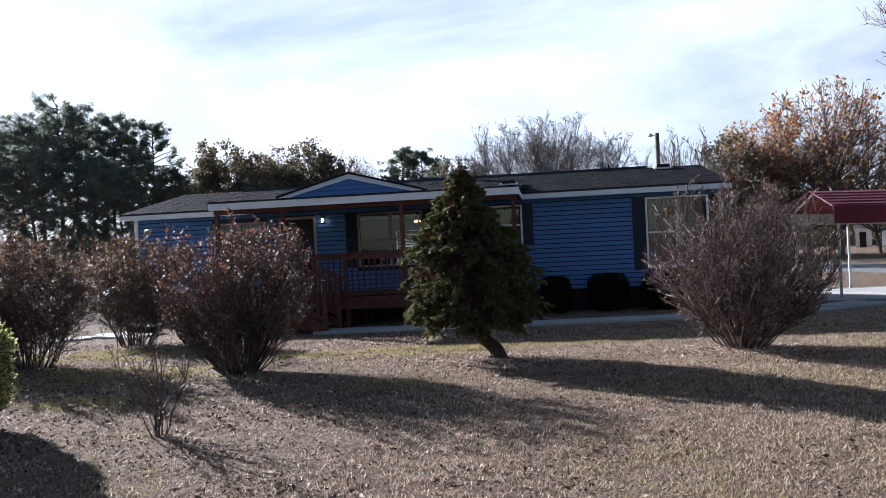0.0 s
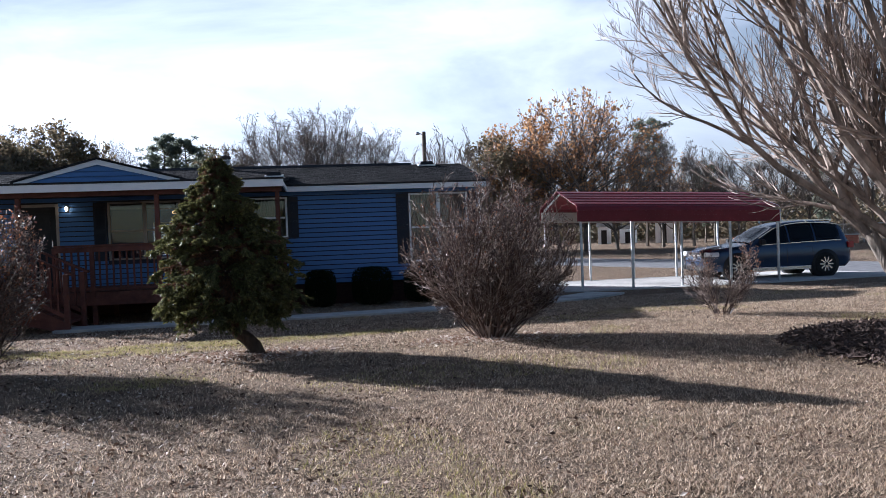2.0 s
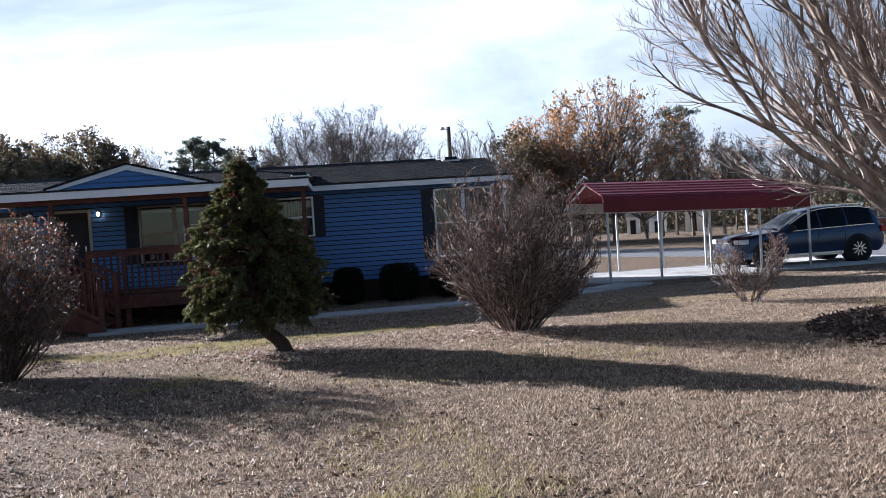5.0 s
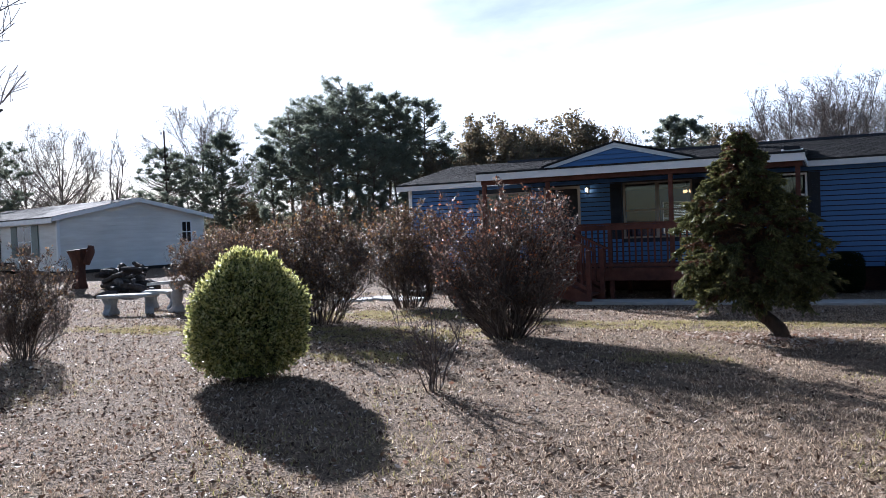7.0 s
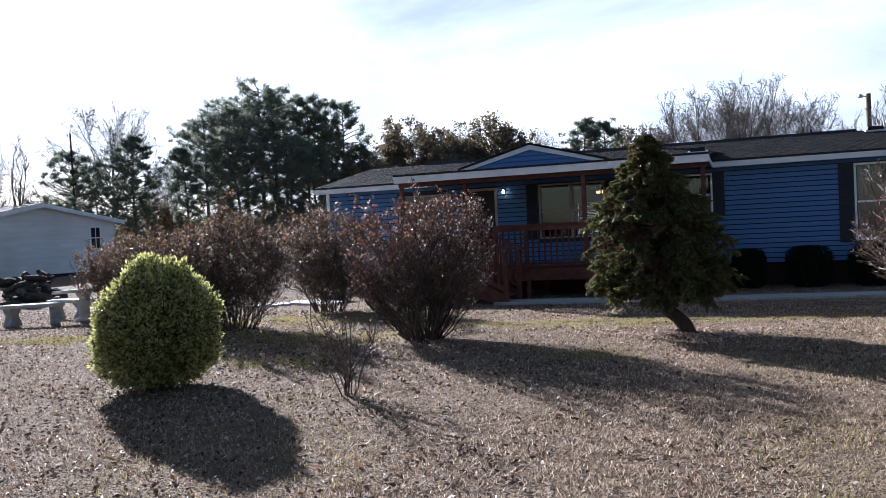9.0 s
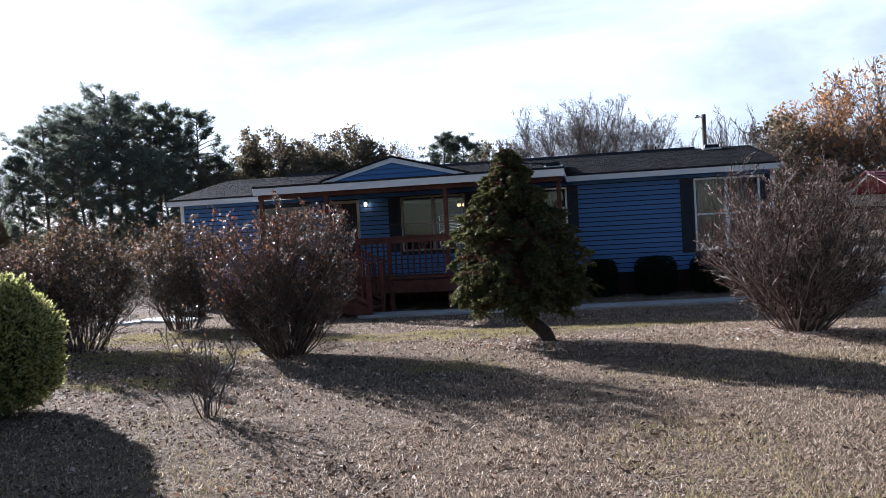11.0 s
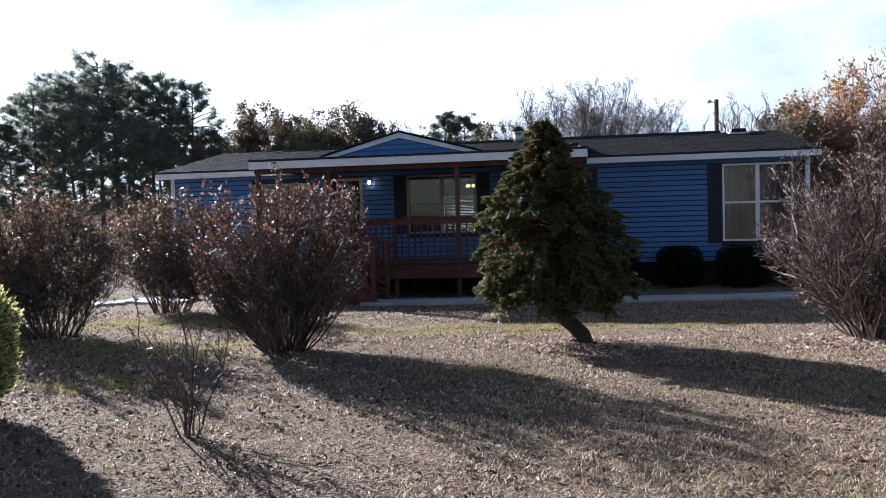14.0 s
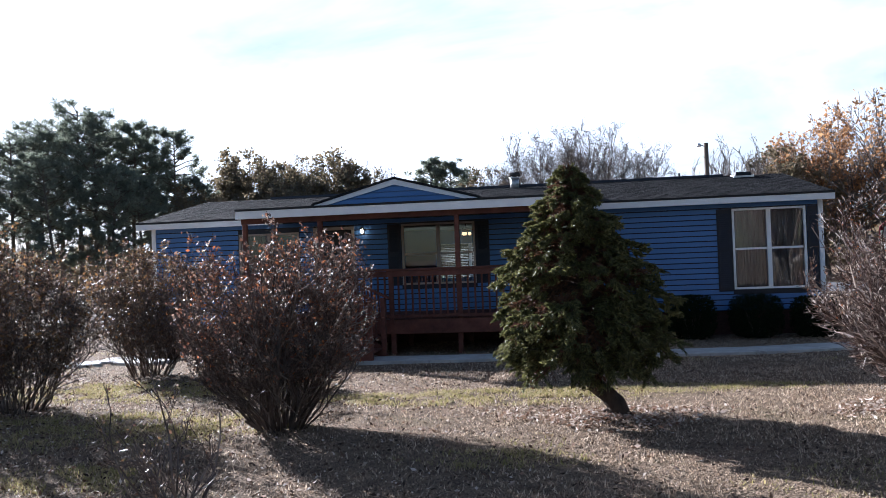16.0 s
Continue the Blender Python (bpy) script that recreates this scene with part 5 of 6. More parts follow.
# ---- far trees ----


def crown_ball(P, height, wide, low, seed, lump=0.16):
    """How far out each point lies in a lumpy rounded crown: 1 on its outline."""
    c, half = (1 + low) / 2 * height, (1 - low) / 2 * height
    q = np.stack([P[:, 0] / (wide / 2), P[:, 1] / (wide / 2), (P[:, 2] - c) / half], 1)
    r = np.linalg.norm(q, axis=1)
    bump = np.array([noise.noise(Vector(a / max(b, 1e-6)) * 2.1 + Vector((seed, 0, 0))) for a, b in zip(q, r)])
    return r / (1 + lump * bump * 1.6)


def far_mesh_bare(name, seed, height, wide, leaf=0, leaf_mat="oakleaf", twig="dulltwig", label="", low=0.22, limbs=26, leaf_size=0.26, slim=0.7, kids=(6, 9)):
    """A broad tree whose limbs fan out from the trunk to a rounded crown of fine twigs."""
    rng = np.random.default_rng(seed)
    root = thing(name, label, "tree", (0, 0, -50))
    trunk, big, fine, tp = [], [], [], []
    grow(rng, (0, 0, -0.3), (rng.normal() * 0.06, rng.normal() * 0.06, 1), height * 0.72, height * 0.017, 0, trunk, tp, (1, 2), 0, 0.05, 0.05, 0.5, 8)
    c, half = (1 + low) / 2 * height, (1 - low) / 2 * height
    for k in range(limbs):
        u = 1 - 1.75 * (k + 0.5) / limbs
        q, w = k * 2.39996, math.sqrt(max(0.0, 1 - u * u))
        goal = np.array([math.cos(q) * w * wide / 2, math.sin(q) * w * wide / 2, c + u * half])
        s = trunk[int(np.clip((goal[2] / height * 0.62 - 0.08) * 10.5, 1, 7))]
        d = goal - s[1]
        a = []
        grow(rng, s[1], d + np.array([0, 0, -0.15 * np.linalg.norm(d)]), np.linalg.norm(d) * 1.02, s[2] * 0.48, 2, a, tp, kids, 0.62, 0.06, 0.11, 0.46, 6, 0.2)
        big += [v for v in a if v[2] > height * 0.0035]
        fine += [v for v in a if v[2] <= height * 0.0035]
    r = crown_ball(np.array([v[1] for v in fine]), height, wide, low, seed)
    fine = [v for v, o in zip(fine, r < 1.03) if o]
    part("trunk", stick_mesh("trunk", trunk + big, 5), "farbark", root)
    part("fine_branching", stick_mesh("fine_branching", fine, 3, 0.011), twig, root)
    if leaf:
        P = np.array([v[1] for v in fine])
        c = P[rng.integers(0, len(P), leaf)] + rng.normal(size=(leaf, 3)) * 0.16
        v, f = leaves(c, leaf_size, rng, slim=slim)
        part("crown", raw("crown", v, f), leaf_mat, root)
    return root


def far_mesh_pine(name, seed, height, wide, label, bare=0.45, count=60):
    """A loblolly: a tall clean stem and limbs that end in rounded clumps of needles, with sky between."""
    rng = np.random.default_rng(seed)
    root = thing(name, label, "tree", (0, 0, -50))
    trunk, limbs, tp = [], [], []
    grow(rng, (0, 0, -0.3), (rng.normal() * 0.03, rng.normal() * 0.03, 1), height * 0.97, height * 0.015, 0, trunk, tp, (1, 2), 0, 0.05, 0.02, 0.5, 10)
    knots, sizes = [], []
    for k in range(count):
        u = bare + (0.99 - bare) * ((k + rng.random()) / count)
        s = trunk[min(9, int(u * 10))]
        p = s[0] + (s[1] - s[0]) * (u * 10 - int(u * 10))
        e = (u - bare) / (1 - bare)
        reach = wide / 2 * float(np.interp(e, [0, 0.25, 0.55, 0.8, 0.93, 1], [0.55, 0.95, 1.0, 0.75, 0.45, 0.12])) * rng.uniform(0.4, 1.2)
        q = k * 2.39996 + rng.uniform(-0.5, 0.5)
        a = []
        grow(rng, p, (math.cos(q), math.sin(q), 0.28), reach, height * 0.0035, 1, a, tp, (2, 4), 0.6, 0.04, 0.12, 0.5, 4, 0.4)
        limbs += a
        for v in a[3:]:
            if rng.random() < 0.42:
                knots.append(v[1])
                sizes.append(height * 0.029 * rng.uniform(0.55, 1.3))
    T, Z = np.array(knots), np.array(sizes)
    per = max(8, int(11500 / len(T)))
    d = rng.normal(size=(len(T) * per, 3))
    d /= np.linalg.norm(d, axis=1, keepdims=True)
    c = np.repeat(T, per, 0) + d * (np.repeat(Z, per)[:, None] * rng.random((len(d), 1)) ** 0.45) * np.array([1, 1, 0.62])
    v, f = leaves(c, 0.36, rng, 0.5, 0.24, d + np.array([0, 0, 0.5]))
    part("trunk", stick_mesh("trunk", trunk + limbs, 5), "farbark", root)
    part("crown", raw("crown", v, f), "pine", root)
    return root


PROTO = {
    "pine_a": far_mesh_pine("pine_tree", 71, 18, 8.2, "tall dark pine with an open rounded crown", 0.38, 66),
    "pine_b": far_mesh_pine("pine_tree", 72, 17, 6.0, "tall slim pine with a ragged crown", 0.42),
    "pine_c": far_mesh_pine("pine_tree", 73, 12, 6.4, "broad pine with a dense crown", 0.22, 64),
    "pine_d": far_mesh_pine("pine_tree", 79, 12, 4.8, "narrow pine with a rounded dense crown", 0.25, 90),
    "bare_a": far_mesh_bare("leafless_tree", 74, 13, 10.5, 2500, "dulltwig", leaf_size=0.5, slim=0.03, label="grey leafless tree with a rounded twiggy crown"),
    "bare_b": far_mesh_bare("leafless_tree", 75, 12, 7, 1800, "dulltwig", leaf_size=0.5, slim=0.03, low=0.30, limbs=20, label="leafless tree with upright limbs"),
    "dull_a": far_mesh_bare("dull_leaved_tree", 76, 11, 8.0, 13000, "dullleaf", label="dull olive-brown tree in thin leaf", low=0.15),
    "oak_a": far_mesh_bare("russet_oak", 77, 12, 9.5, 6500, "oakleaf", label="oak holding russet dead leaves"),
    "oak_b": far_mesh_bare("browning_oak", 80, 12, 10.5, 1700, "oakleaf", label="nearly bare oak with a few brown leaves"),
    "thin_a": far_mesh_bare("thin_leafless_tree", 81, 13, 10, 0, label="open leafless tree with long thin limbs", low=0.34, limbs=22, kids=(5, 7)),
    "sapling": far_mesh_bare("thin_sapling", 78, 9, 2.2, 0, label="thin pale leafless sapling", low=0.25, limbs=9),
}
BASE = {"pine_a": 18, "pine_b": 17, "pine_c": 12, "pine_d": 12, "bare_a": 13, "bare_b": 12, "dull_a": 11, "oak_a": 12, "oak_b": 12, "thin_a": 13, "sapling": 9}


def plant(kind, az, dist, top, rng):
    """A tree in the direction az (degrees right of straight ahead), whose top stands top metres up."""
    x, y = dist * math.sin(radians(az)), dist * math.cos(radians(az))
    s = top * 1.03 / BASE[kind]
    ob = copy_thing(PROTO[kind], pose(x, y, lie(x, y) - 0.1, 0, 0, rng.uniform(0, 360)))
    ob.matrix_basis = ob.matrix_basis @ Matrix.Diagonal((s * rng.uniform(0.9, 1.1), s * rng.uniform(0.9, 1.1), s, 1))
    return ob


def woods():
    rng = random.Random(5)
    rows = [("pine_a", -35.7, 64, 10.9), ("pine_a", -34.2, 68, 12.4), ("pine_a", -32.0, 66, 13.6), ("pine_b", -30.5, 70, 12.6), ("pine_b", -29.0, 66, 12.6), ("pine_b", -26.5, 65, 11.9),
            ("pine_a", -27.7, 72, 10.6), ("pine_c", -33.2, 60, 9.2), ("pine_c", -30.4, 60, 8.8), ("pine_d", -36.9, 62, 8.4), ("pine_c", -28.2, 61, 8.2), ("pine_d", -25.0, 66, 8.6),
            ("pine_a", -35.0, 72, 12.0), ("pine_a", -33.1, 71, 13.1), ("pine_a", -31.0, 64, 12.7), ("pine_b", -27.8, 68, 11.8), 
            ("dull_a", -23.5, 70, 9.2), ("dull_a", -21.1, 72, 11.3), ("dull_a", -18.9, 72, 10.1), ("dull_a", -16.5, 74, 11.5), ("dull_a", -14.7, 74, 10.0), ("bare_b", -13.4, 80, 10.6), ("bare_b", -12.2, 82, 9.8), ("bare_b", -22.2, 84, 11.0), ("bare_b", -18.0, 84, 11.6),
            ("dull_a", -24.8, 64, 7.6), ("dull_a", -20.0, 66, 8.0), ("dull_a", -12.6, 70, 7.6), ("pine_d", -9.6, 66, 10.0), ("pine_d", -7.9, 67, 9.8), ("dull_a", -6.1, 70, 9.2), ("dull_a", -10.8, 72, 7.6), ("bare_b", -4.6, 70, 8.4),
            ("bare_a", -2.2, 64, 10.7), ("bare_a", 1.5, 64, 11.3), ("bare_a", 4.4, 65, 9.8), ("bare_b", -0.4, 68, 11.0), ("bare_b", 3.2, 68, 10.4), ("bare_b", 6.3, 66, 7.8), ("bare_b", -3.6, 68, 9.4), ("bare_b", 0.6, 72, 11.2),
            ("sapling", 8.3, 47, 6.8), ("sapling", 9.0, 45, 7.2), ("sapling", 9.6, 46, 7.8), ("sapling", 10.3, 48, 7.4), ("sapling", 10.9, 46, 7.7), ("sapling", 11.5, 47, 7.0), ("sapling", 12.1, 46, 6.6),
            ("dull_a", 13.5, 58, 8.3), ("oak_a", 15.8, 60, 9.7), ("oak_a", 14.5, 62, 8.0), ("oak_b", 17.6, 60, 10.8), ("oak_b", 19.4, 58, 11.4), ("oak_b", 21.6, 60, 9.2), ("pine_b", 23.5, 66, 10.0), ("bare_b", 22.6, 64, 8.4), ("bare_b", 24.6, 62, 8.4), ("oak_b", 25.6, 70, 7.4),
            ("bare_b", 26.6, 62, 7.2), ("bare_b", 28.0, 64, 6.8), ("pine_d", 27.3, 70, 6.6), ("bare_b", 29.4, 64, 6.6), ("bare_b", 30.8, 66, 6.8), ("bare_b", 32.2, 66, 7.2), ("bare_b", 33.6, 68, 7.0), ("pine_d", 34.6, 72, 7.4), ("bare_b", 35.6, 70, 7.2), ("bare_b", 37.2, 72, 7.4),
            ("bare_b", 38.8, 74, 7.6), ("pine_b", 40.4, 78, 8.6), ("bare_b", 42.0, 78, 7.6), ("bare_b", 43.6, 80, 7.2), ("bare_b", 45.4, 80, 7.0), ("pine_b", 47.6, 84, 8.6), ("pine_a", 49.3, 84, 10.6), ("pine_b", 51.0, 80, 11.0), ("pine_a", 53.5, 80, 12.0),
            ("bare_a", -41.9, 75, 12.9), ("pine_c", -44.3, 60, 8.1), ("pine_d", -40.5, 62, 9.3), ("pine_c", -42.6, 64, 7.2), ("bare_b", -38.4, 82, 9.2), ("bare_a", -50.6, 62, 9.4), ("pine_c", -54.0, 60, 8.6), ("pine_c", -56.6, 58, 8.2), ("sapling", -47.2, 44, 7.0),
            ("thin_a", -60.5, 31, 14.5), ("bare_a", -52.6, 70, 8.8), ("dull_a", -39.2, 76, 5.6), ("dull_a", -45.6, 76, 5.4), ("dull_a", -49.4, 78, 5.2)]
    for k, a, d, t in rows:
        plant(k, a, d, t, rng)
    for k in range(70):
        a = -62 + 124 * (k + rng.random()) / 70
        kind = rng.choice(("dull_a", "bare_b", "bare_a", "pine_c") if a < 12 else ("bare_b", "bare_b", "bare_b", "oak_b"))
        plant(kind, a, rng.uniform(88, 125), rng.uniform(5.5, 7.8) * (0.62 if a < -38 else 1.0), rng)


woods()


def thicket():
    """The dim undergrowth that closes the view between the far stems."""
    rng = np.random.default_rng(91)
    n = 40000
    az = np.radians(rng.uniform(-64, 62, n))
    d = rng.uniform(84, 118, n)
    ok = ~((az > np.radians(38)) & (d < 92))
    h = 4.2 * rng.random(n) ** 1.4
    c = np.stack([d * np.sin(az), d * np.cos(az), h - 0.5], 1)[ok]
    v, f = leaves(c, 0.9, rng, slim=0.5)
    solo("undergrowth", raw("undergrowth", v, f), "dullleaf", "dim brushwood at the foot of the far woods", "undergrowth", kind="stuff")


thicket()
for o in PROTO.values():
    for c in list(o.children_recursive):
        bpy.data.objects.remove(c)
    bpy.data.objects.remove(o)

# ---- the car ----


def suv(x, y, z):
    root = thing("suv", "slate-blue sport utility vehicle parked on the drive", "car", (x, y, z))
    W = 0.94

    def section(x):
        """Half of a cross-section, from the sill up to the middle of the roof."""
        top = float(np.interp(x, [-2.44, -2.34, -2.1, -1.6, -1.02, -0.10, 0.25, 0.7, 1.3, 1.95, 2.16, 2.36, 2.46], [0.72, 0.90, 1.00, 1.06, 1.12, 1.63, 1.72, 1.76, 1.76, 1.71, 1.62, 1.22, 0.98]))
        belt = min(top - 0.012, float(np.interp(x, [-2.44, -2.1, -1.0, 0.2, 2.0, 2.46], [0.66, 0.93, 1.03, 1.05, 1.10, 0.94])))
        w = float(np.interp(x, [-2.46, -2.36, -2.1, -1.5, 1.5, 2.2, 2.38, 2.46], [0.66, 0.80, 0.90, 0.95, 0.95, 0.91, 0.84, 0.74]))
        edge = float(np.interp(x, [-2.46, -1.02, -0.1, 1.9, 2.3, 2.46], [0.52, 0.76, 0.64, 0.62, 0.66, 0.62]))
        low = float(np.interp(x, [-2.46, -2.2, 2.2, 2.46], [0.42, 0.27, 0.28, 0.46]))
        return [(w * 0.92, low), (w * 0.985, 0.46), (w, 0.70), (w * 0.985, belt - 0.09), (w * 0.955, belt), ((w * 0.93 + edge) / 2 + 0.03, (belt + top) / 2), (edge, max(belt, top - 0.055)), (edge * 0.6, top - 0.008), (0.0, top)]

    def loft(xs):
        bm, rings = bmesh.new(), []
        for x0 in xs:
            half = section(x0)
            rings.append([bm.verts.new((x0, -a, c)) for a, c in half] + [bm.verts.new((x0, a, c)) for a, c in half[-2::-1]])
        for a, c in zip(rings, rings[1:]):
            for i in range(len(a)):
                j = (i + 1) % len(a)
                bm.faces.new((a[i], a[j], c[j], c[i]))
        bm.faces.new(rings[0][::-1])
        bm.faces.new(rings[-1])
        bmesh.ops.recalc_face_normals(bm, faces=bm.faces[:])
        return bm

    stations = [-2.46, -2.42, -2.34, -2.2, -2.0, -1.6, -1.2, -1.02, -0.7, -0.4, -0.1, 0.1, 0.25, 0.5, 0.9, 1.3, 1.7, 1.95, 2.08, 2.18, 2.27, 2.36, 2.42, 2.46]
    part("body", loft(stations), "carpaint", root, "", True)

    def side(x0, v, s, off):
        h = section(x0)
        a, c = (h[4], h[5]) if v < 0.5 else (h[5], h[6])
        u = v * 2 if v < 0.5 else v * 2 - 1
        return Vector((x0, s * (a[0] + (c[0] - a[0]) * u + off), a[1] + (c[1] - a[1]) * u + off * 0.3))

    def skin(grid):
        """A thin pane from a grid of outer points and the same grid just inside."""
        bm = bmesh.new()
        rows = [[bm.verts.new(q) for q in row] for row in grid]
        for a, c in zip(rows, rows[1:]):
            for i in range(len(a) - 1):
                bm.faces.new((a[i], a[i + 1], c[i + 1], c[i]))
        bmesh.ops.solidify(bm, geom=bm.faces[:], thickness=0.004)
        bmesh.ops.recalc_face_normals(bm, faces=bm.faces[:])
        return bm

    for s in (-1, 1):
        for x0, x1 in ((-0.66, 0.24), (0.30, 1.12), (1.18, 2.02)):
            xs = [x0 + (x1 - x0) * i / 6 for i in range(7)]
            part("side_window", skin([[side(q, v, s, 0.010) for v in (0.06, 0.3, 0.5, 0.72, 0.93)] for q in xs]), "carglass", root, "", True)
        b = bmesh.new()
        for v in (0.03, 0.97):
            xs = [-0.68 + 2.72 * i / 10 for i in range(11)]
            for q, r in zip(xs, xs[1:]):
                beam(b, side(q, v, s, 0.014), side(r, v, s, 0.014), 0.016, 0.022)
        part("window_trim", b, "chrome", root, "bright window trim")
        for wx in (-1.5, 1.45):
            part("wheel_arch", tube(bmesh.new(), (wx, s * 0.70, 0.39), (wx, s * 0.956, 0.39), 0.455, sides=32), "blackplastic", root, "", True)
        b = bmesh.new()
        beam(b, (0.1, s * 0.62, 1.795), (1.9, s * 0.62, 1.765), 0.035, 0.03)
        for xx in (0.15, 1.0, 1.85):
            beam(b, (xx, s * 0.62, 1.70), (xx, s * 0.62, 1.78), 0.03, 0.05, (1, 0, 0))
        part("roof_rail", b, "chrome", root)
        part("door_seam", box(0.145, 0.155, s * 0.948 - 0.004, s * 0.948 + 0.004, 0.48, 0.94), "blackplastic", root)
        part("door_seam", box(1.02, 1.03, s * 0.948 - 0.004, s * 0.948 + 0.004, 0.62, 0.94), "blackplastic", root)
        part("sill", box(-1.0, 0.95, s * W - 0.02, s * W + 0.03, 0.25, 0.36, 0.01), "chrome", root)
        for hx in (-0.15, 0.85):
            part("door_handle", box(hx - 0.1, hx + 0.1, s * W - 0.01, s * W + 0.03, 0.93, 0.965, 0.008), "carpaint", root)
        part("wing_mirror", box(-0.80, -0.62, s * 0.92 - 0.0 if s > 0 else -1.10, 1.10 if s > 0 else -0.92, 1.06, 1.22, 0.03), "blackplastic", root)
        part("headlight", box(-2.415, -2.10, s * 0.55 if s > 0 else -0.945, 0.945 if s > 0 else -0.55, 0.74, 0.88, 0.02), "headlight", root)
        part("tail_light", box(2.25, 2.45, s * 0.70 if s > 0 else -0.945, 0.945 if s > 0 else -0.70, 0.86, 1.05, 0.02), "taillight", root)
        for wx in (-1.5, 1.45):
            wy = s * 0.865
            prof = [(0.24, -0.12), (0.33, -0.125), (0.372, -0.09), (0.38, 0.0), (0.372, 0.09), (0.33, 0.125), (0.24, 0.12)]
            me = lathe(prof, 28)
            bmesh.ops.rotate(me, verts=me.verts[:], cent=(0, 0, 0), matrix=Matrix.Rotation(radians(90), 3, "X"))
            wheel = part("wheel", me, "tyre", root, "", True, (wx, wy, 0.38))
            rim = tube(bmesh.new(), (0, s * 0.09, 0), (0, s * 0.118, 0), 0.25, 0.235, 24)
            for k in range(10):
                q = k * math.pi / 5
                beam(rim, (0.05 * math.cos(q), s * 0.128, 0.05 * math.sin(q)), (0.225 * math.cos(q), s * 0.128, 0.225 * math.sin(q)), 0.04, 0.02, (0, 1, 0))
            part("rim", rim, "chrome", wheel, "bright spoked alloy rim")
            part("hub_gap", tube(bmesh.new(), (0, s * 0.119, 0), (0, s * 0.121, 0), 0.21, sides=24), "blackplastic", wheel)
    rows = []
    for x0 in (-0.98, -0.75, -0.5, -0.25, -0.12):
        h = section(x0)
        lim = h[6][0] - 0.03
        rows.append([Vector((x0 - 0.012, q, (h[8][1] if abs(q) < h[7][0] else h[8][1] - 0.05 * (abs(q) - h[7][0]) / max(0.05, h[6][0] - h[7][0])) + 0.010)) for q in (-lim, -lim * 0.6, -lim * 0.3, 0, lim * 0.3, lim * 0.6, lim)])
    part("windscreen", skin(rows), "carglass", root, "", True)
    gr = part("grille", box(-2.44, -2.36, -0.48, 0.48, 0.52, 0.86, 0.02), "blackplastic", root)
    for k in range(3):
        part("grille_bar", box(-2.455, -2.44, -0.46, 0.46, 0.58 + 0.09 * k, 0.61 + 0.09 * k), "chrome", gr)
    part("badge", tube(bmesh.new(), (-2.47, 0, 0.69), (-2.44, 0, 0.69), 0.09, sides=20), "chrome", gr)
    part("bumper", box(-2.47, -2.25, -0.86, 0.86, 0.30, 0.48, 0.03), "blackplastic", root)


suv(14.85, 24.25, lie(14.85, 24.25) + 0.022)

# ---- the neighbours' houses ----


def gable_house(name, label, at, turn, W, D, zb, zw, zr, wall, roof, base_mat, base_h):
    """A plain one-storey house: gable end on local y = 0, long front on local x = 0."""
    root = thing(name, label, "house", at, turn=turn)
    b = bmesh.new()
    v = [b.verts.new(q) for q in ((0, 0, zb), (W, 0, zb), (W, 0, zw), (W / 2, 0, zr), (0, 0, zw))]
    w = [b.verts.new((q.co.x, D, q.co.z)) for q in v]
    b.faces.new(v)
    b.faces.new(w[::-1])
    for i in range(5):
        b.faces.new((v[i], w[i], w[(i + 1) % 5], v[(i + 1) % 5]))
    bmesh.ops.recalc_face_normals(b, faces=b.faces[:])
    wl_ = part("wall", b, wall, root)
    z = zb
    while z < zw - 0.05:
        part("siding_board", hexa(bmesh.new(), [(0.05, -0.02, z), (W - 0.05, -0.02, z), (W - 0.05, 0, z), (0.05, 0, z), (0.05, -0.004, z + 0.19), (W - 0.05, -0.004, z + 0.19), (W - 0.05, 0, z + 0.19), (0.05, 0, z + 0.19)]), wall, wl_)
        part("siding_board", hexa(bmesh.new(), [(-0.02, 0.05, z), (0, 0.05, z), (0, D, z), (-0.02, D, z), (-0.004, 0.05, z + 0.19), (0, 0.05, z + 0.19), (0, D, z + 0.19), (-0.004, D, z + 0.19)]), wall, wl_)
        z += 0.2
    part("foundation", box(0.03, W - 0.03, 0.03, D - 0.03, zb - base_h, zb), base_mat, root)
    for s in (-1, 1):
        xe = W / 2 + s * (W / 2 + 0.35)
        ze = zw - (zr - zw) * 0.35 / (W / 2)
        b = hexa(bmesh.new(), [(W / 2, -0.3, zr + 0.02), (xe, -0.3, ze + 0.02), (xe, D + 0.3, ze + 0.02), (W / 2, D + 0.3, zr + 0.02), (W / 2, -0.3, zr + 0.12), (xe, -0.3, ze + 0.12), (xe, D + 0.3, ze + 0.12), (W / 2, D + 0.3, zr + 0.12)])
        bmesh.ops.recalc_face_normals(b, faces=b.faces[:])
        part("roof_slope", b, roof, root)
        b = hexa(bmesh.new(), [(W / 2, -0.335, zr - 0.09), (xe, -0.335, ze - 0.09), (xe, -0.302, ze - 0.09), (W / 2, -0.302, zr - 0.09), (W / 2, -0.335, zr + 0.10), (xe, -0.335, ze + 0.10), (xe, -0.302, ze + 0.10), (W / 2, -0.302, zr + 0.10)])
        bmesh.ops.recalc_face_normals(b, faces=b.faces[:])
        part("rake_board", b, "trim", root, "white rake board")
    part("fascia", box(-0.385, -0.352, -0.3, D + 0.3, zw - 0.24, zw - 0.02), "trim", root)
    part("corner_post", box(-0.03, 0.10, -0.03, 0.10, zb, zw - 0.05), "trim", root)
    return root


